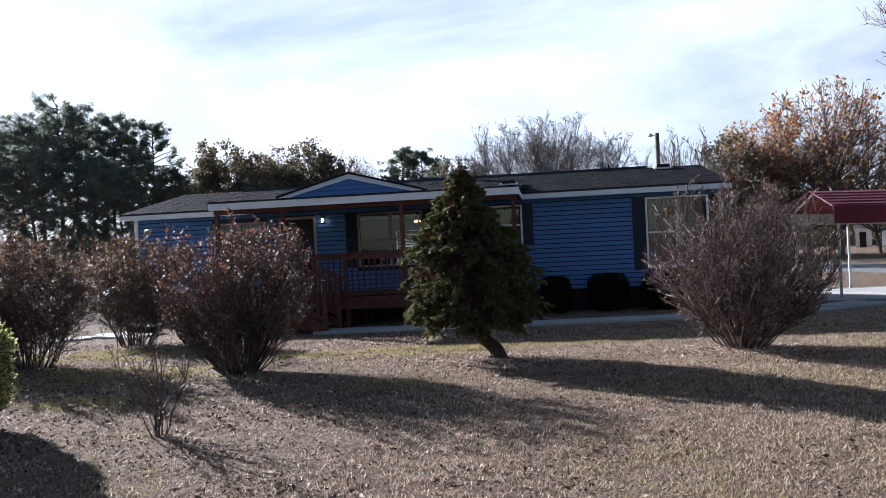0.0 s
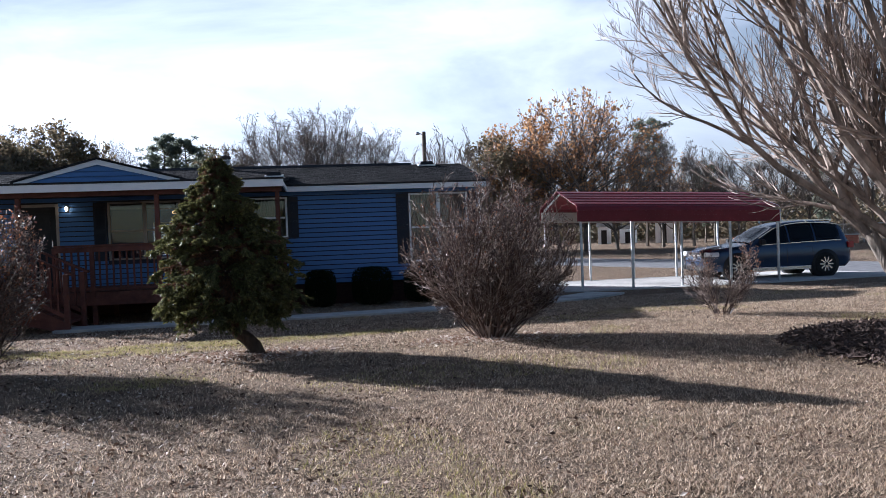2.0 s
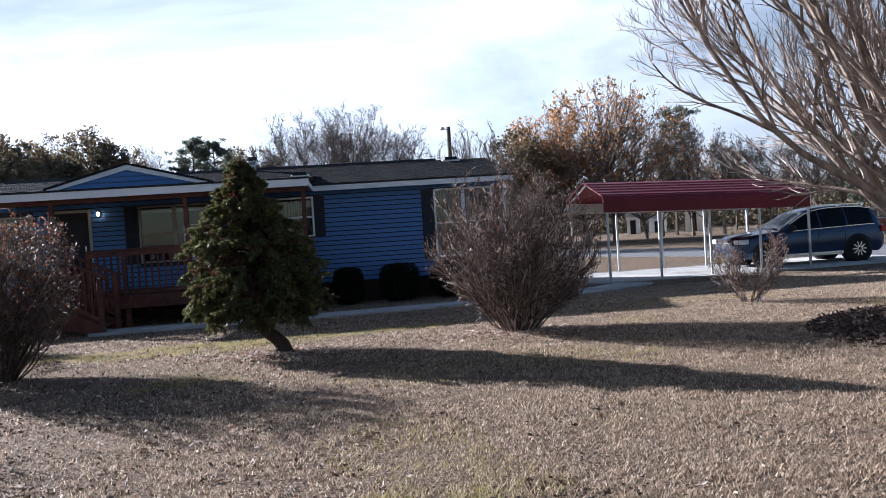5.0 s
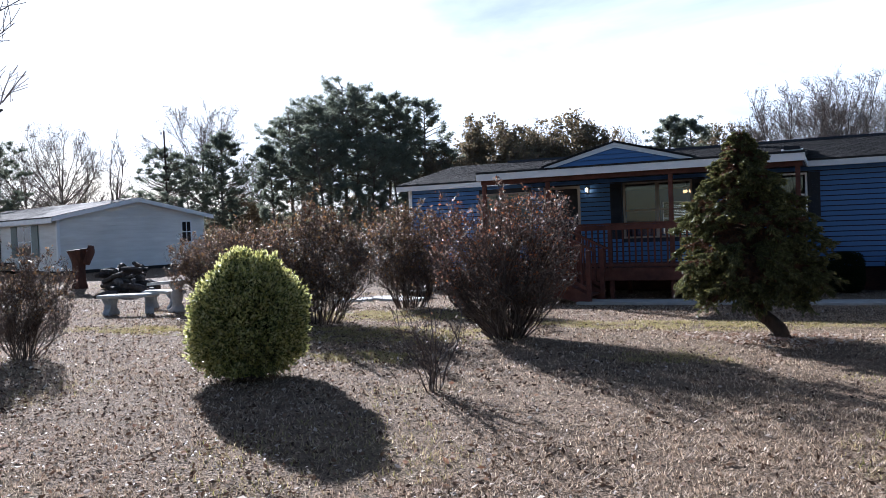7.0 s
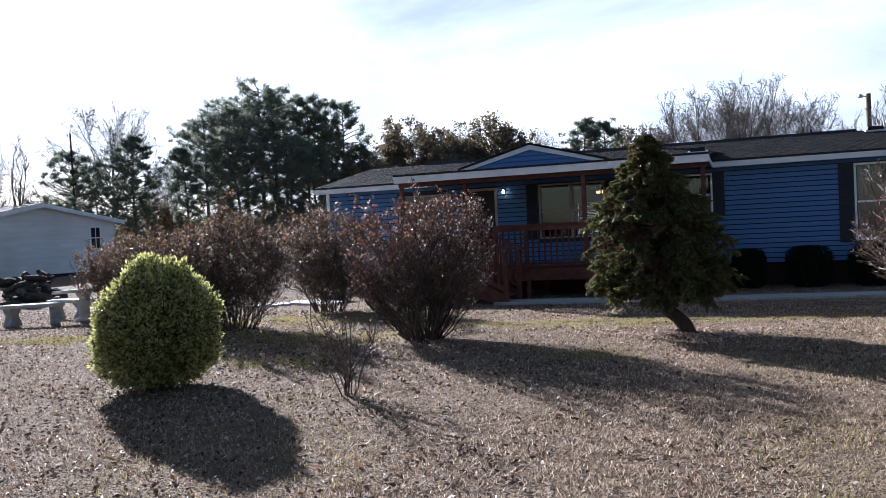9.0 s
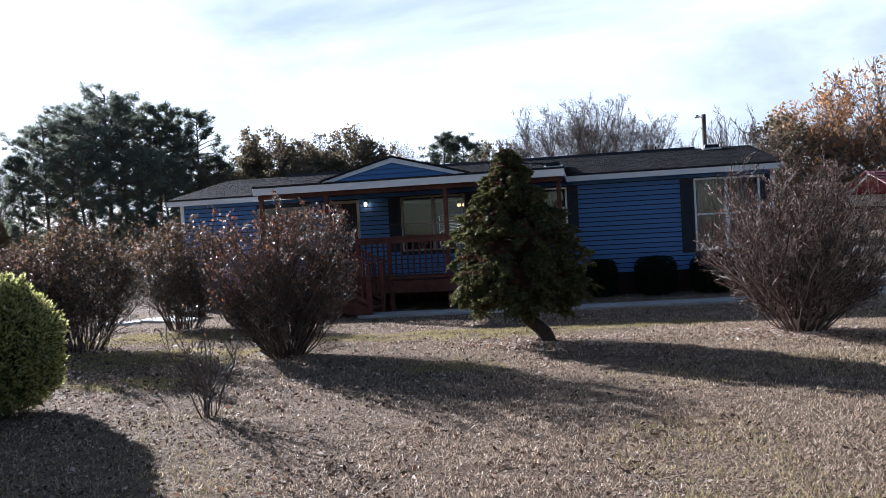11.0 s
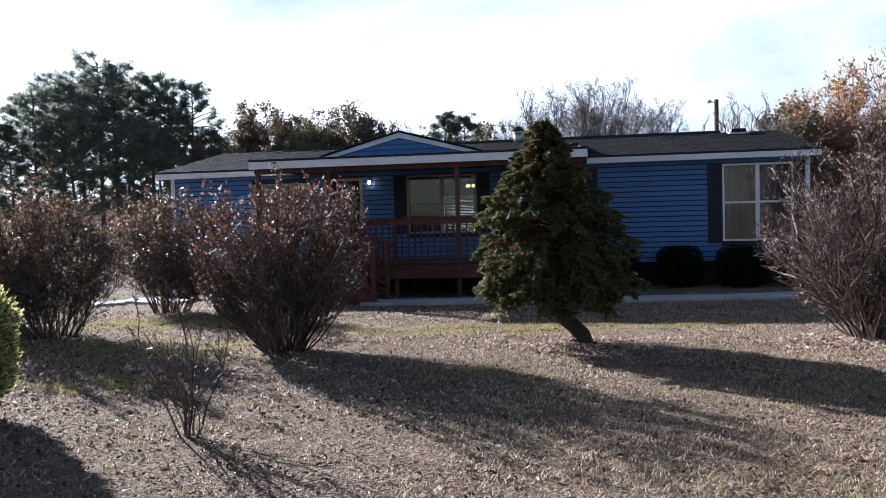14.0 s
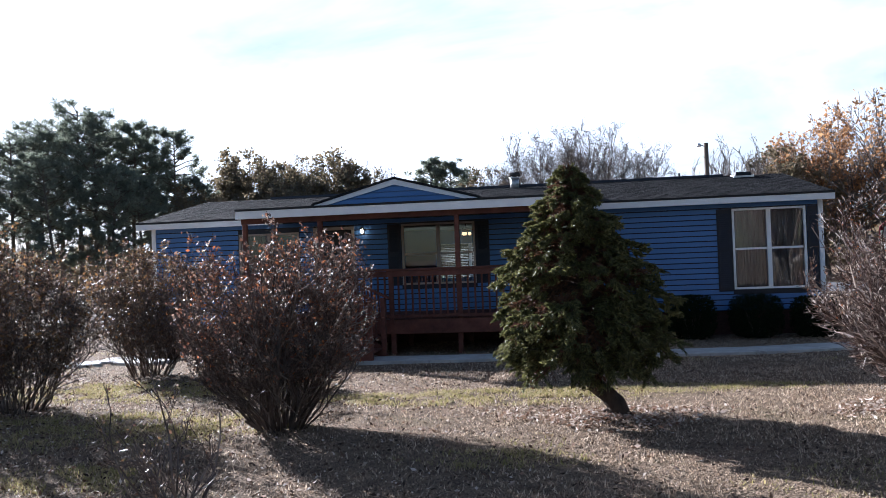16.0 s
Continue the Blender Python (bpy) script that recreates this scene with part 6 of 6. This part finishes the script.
def far_window(root, face, a, b, z0, z1, shut=None, shade="greenshutter"):
    def put(u0, u1, d0, d1, c, d):
        return box(u0, u1, -d1, -d0, c, d) if face == "end" else box(-d1, -d0, u0, u1, c, d)
    fr = part("window", put(a - 0.07, b + 0.07, 0.022, 0.05, z0 - 0.07, z1 + 0.07), "trim", root)
    part("pane", put(a, b, 0.051, 0.058, z0, (z0 + z1) / 2 - 0.025), "carglass", fr)
    part("pane", put(a, b, 0.051, 0.058, (z0 + z1) / 2 + 0.025, z1), "carglass", fr)
    part("muntin", put((a + b) / 2 - 0.02, (a + b) / 2 + 0.02, 0.059, 0.066, z0, z1), "trim", fr)
    if shut:
        for c, d in ((a - 0.1 - shut, a - 0.1), (b + 0.1, b + 0.1 + shut)):
            part("shutter", put(c, d, 0.022, 0.06, z0 - 0.07, z1 + 0.07), shade, root)


nb = gable_house("neighbour_house", "weathered white-sided single-storey house with grey-green shutters", (-30.7, 25.25, 0), 75, 7.5, 15, 0.15, 2.55, 3.34, "palewall", "greyroof", "darkgap", 0.4)
far_window(nb, "end", 6.2, 6.65, 1.25, 2.25)
far_window(nb, "front", 2.7, 4.1, 0.85, 2.2, 0.7)
far_window(nb, "front", 9.0, 10.6, 0.85, 2.2, 0.7)
part("door", box(-0.05, -0.022, 6.3, 7.2, 0.55, 2.2), "door", nb, "dark half-glazed door")
part("porch_deck", box(-2.0, -0.03, 4.6, 14.5, 0.42, 0.56), "darkgap", nb)
# dark panel in place of the shade below the open deck
part("porch_skirt", box(-1.98, -1.92, 4.62, 14.4, -0.2, 0.41), "darkgap", nb)


def patio_chair(parent_pose):
    c = thing("patio_chair", "grey metal patio chair on the neighbour's porch", "chair", (0, 0, 0), "patio chairs")
    c.matrix_basis = parent_pose
    part("seat", box(-0.25, 0.25, -0.25, 0.25, 0.42, 0.45, 0.01), "chairmesh", c)
    part("backrest", hexa(bmesh.new(), [(-0.25, 0.22, 0.46), (0.25, 0.22, 0.46), (0.25, 0.25, 0.46), (-0.25, 0.25, 0.46), (-0.25, 0.36, 1.0), (0.25, 0.36, 1.0), (0.25, 0.39, 1.0), (-0.25, 0.39, 1.0)]), "chairmesh", c)
    for sx in (-0.23, 0.23):
        for sy in (-0.22, 0.22):
            part("leg", tube(bmesh.new(), (sx, sy, 0), (sx, sy, 0.42), 0.015, sides=6), "blackplastic", c)
        part("armrest", box(sx - 0.03, sx + 0.03, -0.22, 0.26, 0.63, 0.66), "blackplastic", c)


for yy in (8.0, 11.2):
    patio_chair(pose(-30.7, 25.25, 0.562, 0, 0, 75) @ pose(-1.1, yy, 0, 0, 0, -90))

rb = gable_house("white_house", "white-sided house on a brick base with red shutters", (38.5, 33.3, -0.05), -48.7, 8.6, 12, 0.22, 2.80, 3.95, "whitewall", "greyroof", "brick", 0.75)
far_window(rb, "end", 0.62, 1.22, 1.42, 2.40, 0.24, "redshutter")
far_window(rb, "end", 5.2, 6.2, 1.42, 2.40, 0.24, "redshutter")
part("crawl_vent", box(1.9, 2.3, -0.02, 0.028, -0.15, 0.05), "blackplastic", rb)
st = thing("wooden_steps", "stained wooden steps with a rail beside the white house", "steps", (38.5, 33.3, -0.35), turn=-48.7)
for k in range(4):
    part("tread", box(-0.35 - 0.28 * (k + 1), -0.35 - 0.28 * k + 0.28, 0.8, 1.9, 0.47 - 0.16 * k, 0.51 - 0.16 * k), "deck", st)
for yy in (0.82, 1.86):
    b = bmesh.new()
    beam(b, (-0.1, yy, 1.45), (-1.45, yy, 0.85), 0.05, 0.08)
    part("hand_rail", b, "deck", st)
    for xx, zt in ((-0.1, 1.45), (-0.75, 1.16), (-1.4, 0.87)):
        part("post", box(xx - 0.045, xx + 0.045, yy - 0.045, yy + 0.045, -0.2, zt), "deck", st)

# chain-link fence across the street
fence = thing("chain_link_fence", "low galvanised chain-link fence across the street", "fence", (0, 0, 0))
FA, FB = Vector((33.0, 53.5)), Vector((47.5, 40.0))
for k in range(8):
    p = FA.lerp(FB, k / 7)
    z = lie(p.x, p.y)
    part("post", tube(bmesh.new(), (p.x, p.y, z - 0.1), (p.x, p.y, z + 1.25), 0.04, sides=8), "galv", fence)
    if k < 7:
        q = FA.lerp(FB, (k + 1) / 7)
        zz = lie(q.x, q.y)
        part("top_rail", tube(bmesh.new(), (p.x, p.y, z + 1.22), (q.x, q.y, zz + 1.22), 0.03, sides=6), "galv", fence)
        L = (q - p).length
        n = int(L / 0.12)
        p0, p1 = [], []
        for i in range(n):
            for s in (0, 1):
                a, c = p.lerp(q, i / n), p.lerp(q, min(1, (i + 8) / n))
                zA, zB = (z + 0.05, z + 1.2) if s == 0 else (z + 1.2, z + 0.05)
                p0.append((a.x, a.y, zA))
                p1.append((c.x, c.y, zB))
        v, f = sticks(p0, p1, [0.006] * len(p0), [0.006] * len(p0), 3)
        part("wire_mesh", raw("wire_mesh", v, f), "wire", fence)

pl = thing("utility_pole", "wooden utility pole with a yard light on a short arm", "utility pole", (6.72, 45, lie(6.72, 45)))
part("pole", tube(bmesh.new(), (0, 0, -0.3), (0, 0, 7.35), 0.15, 0.11, 12), "pole", pl, "", True)
part("arm", tube(bmesh.new(), (0, 0, 7.15), (-0.32, -0.1, 7.28), 0.025, sides=8), "galv", pl)
part("lamp_head", lathe([(0.02, 0.12), (0.09, 0.10), (0.13, 0.0), (0.10, -0.05)][::-1], 12), "galv", pl, "", True, (-0.36, -0.1, 7.22))
an = thing("antenna_mast", "thin guyed antenna mast behind the neighbour's house", "mast", (-41.5, 43.0, 0))
part("mast", tube(bmesh.new(), (0, 0, 0), (0, 0, 9.0), 0.07, 0.05, 8), "log", an)
for zz, w in ((5.6, 0.5), (6.4, 0.4), (7.2, 0.5)):
    part("antenna_bar", box(-w / 2, w / 2, -0.03, 0.03, zz - 0.12, zz + 0.12), "log", an)

for az, d, w, h, nm in ((24.6, 74, 1.5, 2.1, "small white shed among the far trees"), (20.6, 76, 1.2, 1.6, "white utility box among the far trees"), (22.2, 78, 1.6, 1.3, "low white trailer among the far trees")):
    x, y = d * math.sin(radians(az)), d * math.cos(radians(az))
    sh = thing("far_shed", nm, "shed", (x, y, lie(x, y)), turn=-az)
    part("wall", box(-w / 2, w / 2, 0, 1.6, -0.1, h), "whitewall", sh)
    part("door", box(-0.3, 0.2, -0.03, -0.002, 0, h * 0.8), "darkgap", sh)
    part("roof", hexa(bmesh.new(), [(-w / 2 - 0.15, -0.15, h), (w / 2 + 0.15, -0.15, h), (w / 2 + 0.15, 1.75, h), (-w / 2 - 0.15, 1.75, h), (-w / 2 - 0.1, 0.6, h + 0.35), (w / 2 + 0.1, 0.6, h + 0.35), (w / 2 + 0.1, 1.0, h + 0.35), (-w / 2 - 0.1, 1.0, h + 0.35)]), "greyroof", sh)
pw_ = thing("brick_planter", "low red brick planter across the street", "planter", (34.6, 48.4, lie(34.6, 48.4)), turn=-35)
for k in range(4):
    part("brick_course", box(-1.0 + 0.02 * (k % 2), 1.0 - 0.02 * (k % 2), 0, 0.5, 0.14 * k, 0.14 * k + 0.125, 0.008), "brick", pw_)
part("capstone", box(-1.06, 1.06, -0.05, 0.55, 0.56, 0.62, 0.01), "stone", pw_)

# ---- garden stone ----


def curved_bench(x, y, turn, label, r=1.05, span=58):
    root = thing("stone_bench", label, "bench", (x, y, lie(x, y)), "cast-stone benches", turn=turn)
    bm = bmesh.new()
    n = 16
    rows = []
    for i in range(n + 1):
        q = radians(-span / 2 + span * i / n)
        ring = []
        for rr, z in ((r - 0.19, 0.345), (r + 0.19, 0.345), (r + 0.205, 0.38), (r + 0.19, 0.41), (r - 0.19, 0.41), (r - 0.205, 0.38)):
            ring.append(bm.verts.new((rr * math.sin(q), r - rr * math.cos(q), z)))
        rows.append(ring)
    for a, b in zip(rows, rows[1:]):
        for i in range(6):
            j = (i + 1) % 6
            bm.faces.new((a[i], b[i], b[j], a[j]))
    bm.faces.new(rows[0])
    bm.faces.new(rows[-1][::-1])
    bmesh.ops.recalc_face_normals(bm, faces=bm.faces[:])
    part("seat", bm, "stone", root, "pale curved seat slab")
    for s in (-1, 1):
        q = radians(s * span * 0.36)
        leg = bmesh.new()
        w = [(0.17, 0), (0.16, 0.06), (0.10, 0.14), (0.09, 0.22), (0.15, 0.30), (0.17, 0.345)]
        prev = None
        for hw, z in w:
            cur = [leg.verts.new((sx * 0.075, sy * hw, z)) for sx, sy in ((-1, -1), (1, -1), (1, 1), (-1, 1))]
            if prev:
                for i in range(4):
                    leg.faces.new((prev[i], prev[(i + 1) % 4], cur[(i + 1) % 4], cur[i]))
            else:
                leg.faces.new(cur[::-1])
            prev = cur
        leg.faces.new(prev)
        o = part("leg", leg, "bluestone", root, "blue-grey scrolled leg")
        o.matrix_basis = pose(r * math.sin(q), r - r * math.cos(q), 0, 0, 0, math.degrees(q))


curved_bench(-12.3, 12.0, 30, "pale curved cast-stone bench on scrolled legs")
curved_bench(-12.9, 13.6, 175, "second curved cast-stone bench facing the first")
curved_bench(-10.1, 11.9, -50, "curved cast-stone bench half hidden by shrubs")
pd = thing("stone_pedestal", "turned cast-stone pedestal with a slab resting on it", "pedestal", (-11.75, 12.75, lie(-11.75, 12.75)))
part("shaft", lathe([(0.19, 0), (0.19, 0.06), (0.12, 0.10), (0.09, 0.2), (0.13, 0.34), (0.09, 0.46), (0.15, 0.56), (0.15, 0.6)], 18), "stone", pd, "", True)
part("top_slab", hexa(bmesh.new(), [(-0.62, -0.2, 0.56), (0.25, -0.2, 0.60), (0.25, 0.22, 0.60), (-0.62, 0.22, 0.56), (-0.60, -0.2, 0.62), (0.25, -0.2, 0.665), (0.25, 0.22, 0.665), (-0.60, 0.22, 0.62)]), "stone", pd)
for x, y, w, h, t in ((-9.3, 17.4, 0.55, 0.35, 12), (-8.75, 16.9, 0.5, 0.35, -20), (-9.9, 16.5, 0.45, 0.32, 35)):
    ob = solo("paving_stone", box(-w, w, -h, h, -0.05, 0.06, 0.015), "stone", "loose pale flat paving stone lying in the grass", "stone", "paving stones")
    ob.matrix_basis = pose(x, y, lie(x, y), 0, 0, t)
tr = thing("tyre_planter", "old dark tyre lying flat in the grass", "tyre", (-8.9, 17.9, lie(-8.9, 17.9)))
part("tyre", lathe([(0.22, 0.0), (0.36, 0.02), (0.38, 0.1), (0.36, 0.19), (0.24, 0.2), (0.20, 0.1)], 24), "tyre", tr, "", True)


def woodpile():
    rng = random.Random(8)
    pile = thing("woodpile", "heap of dark weathered firewood", "firewood", (-18.4, 17.6, lie(-18.4, 17.6)), turn=-45)
    for k in range(72):
        x, y = rng.gauss(-0.35, 0.95), rng.gauss(0, 0.30)
        z = 0.08 + max(0, 0.72 - 0.30 * abs(x + 0.35)) * rng.random()
        a, tilt, L = rng.uniform(-1.0, 1.0), rng.uniform(-0.25, 0.3), rng.uniform(0.28, 0.5)
        d = Vector((math.cos(a), math.sin(a), tilt)) * L
        r = rng.uniform(0.05, 0.10)
        c = Vector((x, y, max(z, 0.06 + abs(tilt) * L)))
        part("log", sweep([c - d, c + Vector((0, 0, 0.02)), c + d], (r, r * 1.08, r * 0.85), 8, 0.2, k, 2), "log", pile)


woodpile()
sp = thing("old_stump", "tall red-brown hollow stump with a flared broken top", "stump", (-20.7, 17.9, lie(-20.7, 17.9)), turn=20)
part("wood", sweep([(0, 0, -0.1), (0.02, 0, 0.35), (0.0, 0.03, 0.8), (-0.03, 0, 1.2)], (0.26, 0.17, 0.19, 0.27), 18, 0.3, 4), "stump", sp, "", True)
part("wood", sweep([(0.25, 0.0, 0.75), (0.38, 0.0, 1.05), (0.42, 0.02, 1.32)], (0.10, 0.12, 0.08), 12, 0.25, 9), "stump", sp, "", True)

# ---- lawn cover ----

# where the turf has stayed green: centre and half axes
LUSH = ((-1.9, 11.6, 2.0, 0.6), (-6.3, 12.6, 2.2, 1.1), (-5.3, 9.9, 1.8, 0.9), (0.9, 4.2, 0.5, 0.35), (-0.6, 12.0, 1.6, 0.45), (-4.4, 8.0, 0.8, 0.4), (-9.2, 9.6, 1.6, 0.6), (-1.3, 8.6, 0.7, 0.3), (1.2, 12.3, 1.2, 0.3))


def turf():
    rng = np.random.default_rng(101)

    def field(n, x0, x1, y0, y1, pw=1.5):
        x = rng.uniform(x0, x1, n)
        y = y0 + (y1 - y0) * rng.random(n) ** pw
        return x, y

    def blades(name, x, y, hi, material, label):
        n = len(x)
        z = np.array([lie(a, b) for a, b in zip(x, y)])
        q = rng.uniform(0, 6.283, n)
        h = hi * rng.uniform(0.5, 1.3, n)
        lean = rng.uniform(0.3, 1.7, n)
        w = 0.0019 * rng.uniform(0.6, 1.5, n) * (1 + y / 6)
        dx, dy = np.cos(q), np.sin(q)
        a = np.stack([x - dy * w, y + dx * w, z], 1)
        b = np.stack([x + dy * w, y - dx * w, z], 1)
        c = np.stack([x + dx * h * lean, y + dy * h * lean, z + h], 1)
        v = np.stack([a, b, c], 1).reshape(-1, 3)
        solo(name, raw(name, v, np.arange(n * 3).reshape(n, 3)), material, label, "grass", kind="stuff")

    n = 1150000
    y = 2.2 + 17.8 * rng.random(n) ** 1.75
    x = (-2.2 - 1.35 * y) + (4.4 + 2.25 * y) * rng.random(n)
    clump = np.array([noise.noise(Vector((a * 3.3, b * 3.3, 21))) + 0.7 * noise.noise(Vector((a * 8, b * 8, 4))) for a, b in zip(x, y)])
    thin = (clump > -0.10) | (rng.random(len(x)) < 0.30)
    # fewer blades to the left: the dark soil bared there deepens the shade
    thin &= rng.random(len(x)) < np.clip(0.50 + 0.13 * x + 0.02 * y, 0.30, 1)
    x, y = x[thin], y[thin]
    patch = np.array([noise.noise(Vector((a * 0.55, b * 0.55, 9))) for a, b in zip(x, y)])
    green = (patch > 0.34) & (rng.random(len(x)) < 0.3)
    for cx, cy, rx, ry in LUSH:
        e = ((x - cx) / rx) ** 2 + ((y - cy) / ry) ** 2
        green |= (e < 1 + 0.5 * patch) & (rng.random(len(x)) < 0.6)
    gx, gy = [], []
    for cx, cy, rx, ry in LUSH:
        n = int(rx * ry * 6500)
        q, r = rng.uniform(0, 6.283, n), np.sqrt(rng.random(n)) * rng.uniform(0.7, 1.25, n)
        gx.append(cx + rx * r * np.cos(q))
        gy.append(cy + ry * r * np.sin(q))
    gx, gy = np.concatenate(gx), np.concatenate(gy)
    tuft = np.array([noise.noise(Vector((a * 2.5, b * 2.5, 31))) for a, b in zip(gx, gy)]) > -0.05
    gx, gy = gx[tuft], gy[tuft]
    blades("dormant_grass", x[~green], y[~green], 0.025, "blade", "short straw-coloured dormant grass blades")
    blades("green_grass", np.concatenate([x[green], gx]), np.concatenate([y[green], gy]), 0.034, "greenblade", "patches of green winter grass")
    n = 60000
    x, y = field(n, -18, 11, 2.2, 15, 1.6)
    keep = rng.random(n) < np.clip(0.80 - 0.13 * (x + 4), 0.06, 1)
    x, y = x[keep], y[keep]
    z = np.array([lie(a, b) for a, b in zip(x, y)]) + rng.uniform(0.008, 0.022, len(x))
    d = rng.normal(size=(len(x), 3)) * np.array([1, 1, 0.28])
    v, f = leaves(np.stack([x, y, z], 1), 0.018 + 0.034 * rng.random(len(x)) ** 2.2, rng, 0.001, 0.48, d)
    solo("leaf_litter", raw("leaf_litter", v, f), "litter", "dry curled leaves scattered over the lawn", "leaves", kind="stuff")
    n = 175000
    x, y = field(n, -18, 9, 2.2, 15, 1.7)
    drift = np.array([noise.noise(Vector((a * 1.3, b * 1.3, 52))) for a, b in zip(x, y)])
    # real leaf drifts, thickened to the left to darken the shaded side
    keep = rng.random(n) < np.clip(0.40 - 0.10 * x + 0.9 * drift, 0.0, 0.85)
    x, y = x[keep], y[keep]
    z = np.array([lie(a, b) for a, b in zip(x, y)]) + rng.uniform(0.010, 0.034, len(x))
    v, f = leaves(np.stack([x, y, z], 1), 0.012 + 0.036 * rng.random(len(x)) ** 2.4, rng, 0.001, 0.45, rng.normal(size=(len(x), 3)) * np.array([1, 1, 0.5]))
    solo("brown_leaf_litter", raw("brown_leaf_litter", v, f), "darklitter", "damp dark brown leaves in drifts, thicker leftwards to deepen the shade", "leaves", kind="stuff")
    n = 2600
    q, r = rng.uniform(0, 6.28, n), rng.random(n) ** 0.7
    cx = np.where(rng.random(n) < 0.5, -0.3, 2.75)
    cy = np.where(cx < 1, 10.35, 10.7)
    r = r * (1 + 0.5 * np.sin(3 * q + cx) * rng.random(n))
    x, y = cx + np.cos(q) * r * 1.0, cy - 0.1 + np.sin(q) * r * 0.6
    z = np.array([lie(a, b) for a, b in zip(x, y)]) + rng.uniform(0.008, 0.03, n)
    v, f = leaves(np.stack([x, y, z], 1), 0.05, rng, 0.001, 0.4, rng.normal(size=(n, 3)) * np.array([1, 1, 0.35]))
    solo("needle_litter", raw("needle_litter", v, f), "litter", "brown dropped needles and leaves under the plants", "leaves", kind="stuff")


turf()
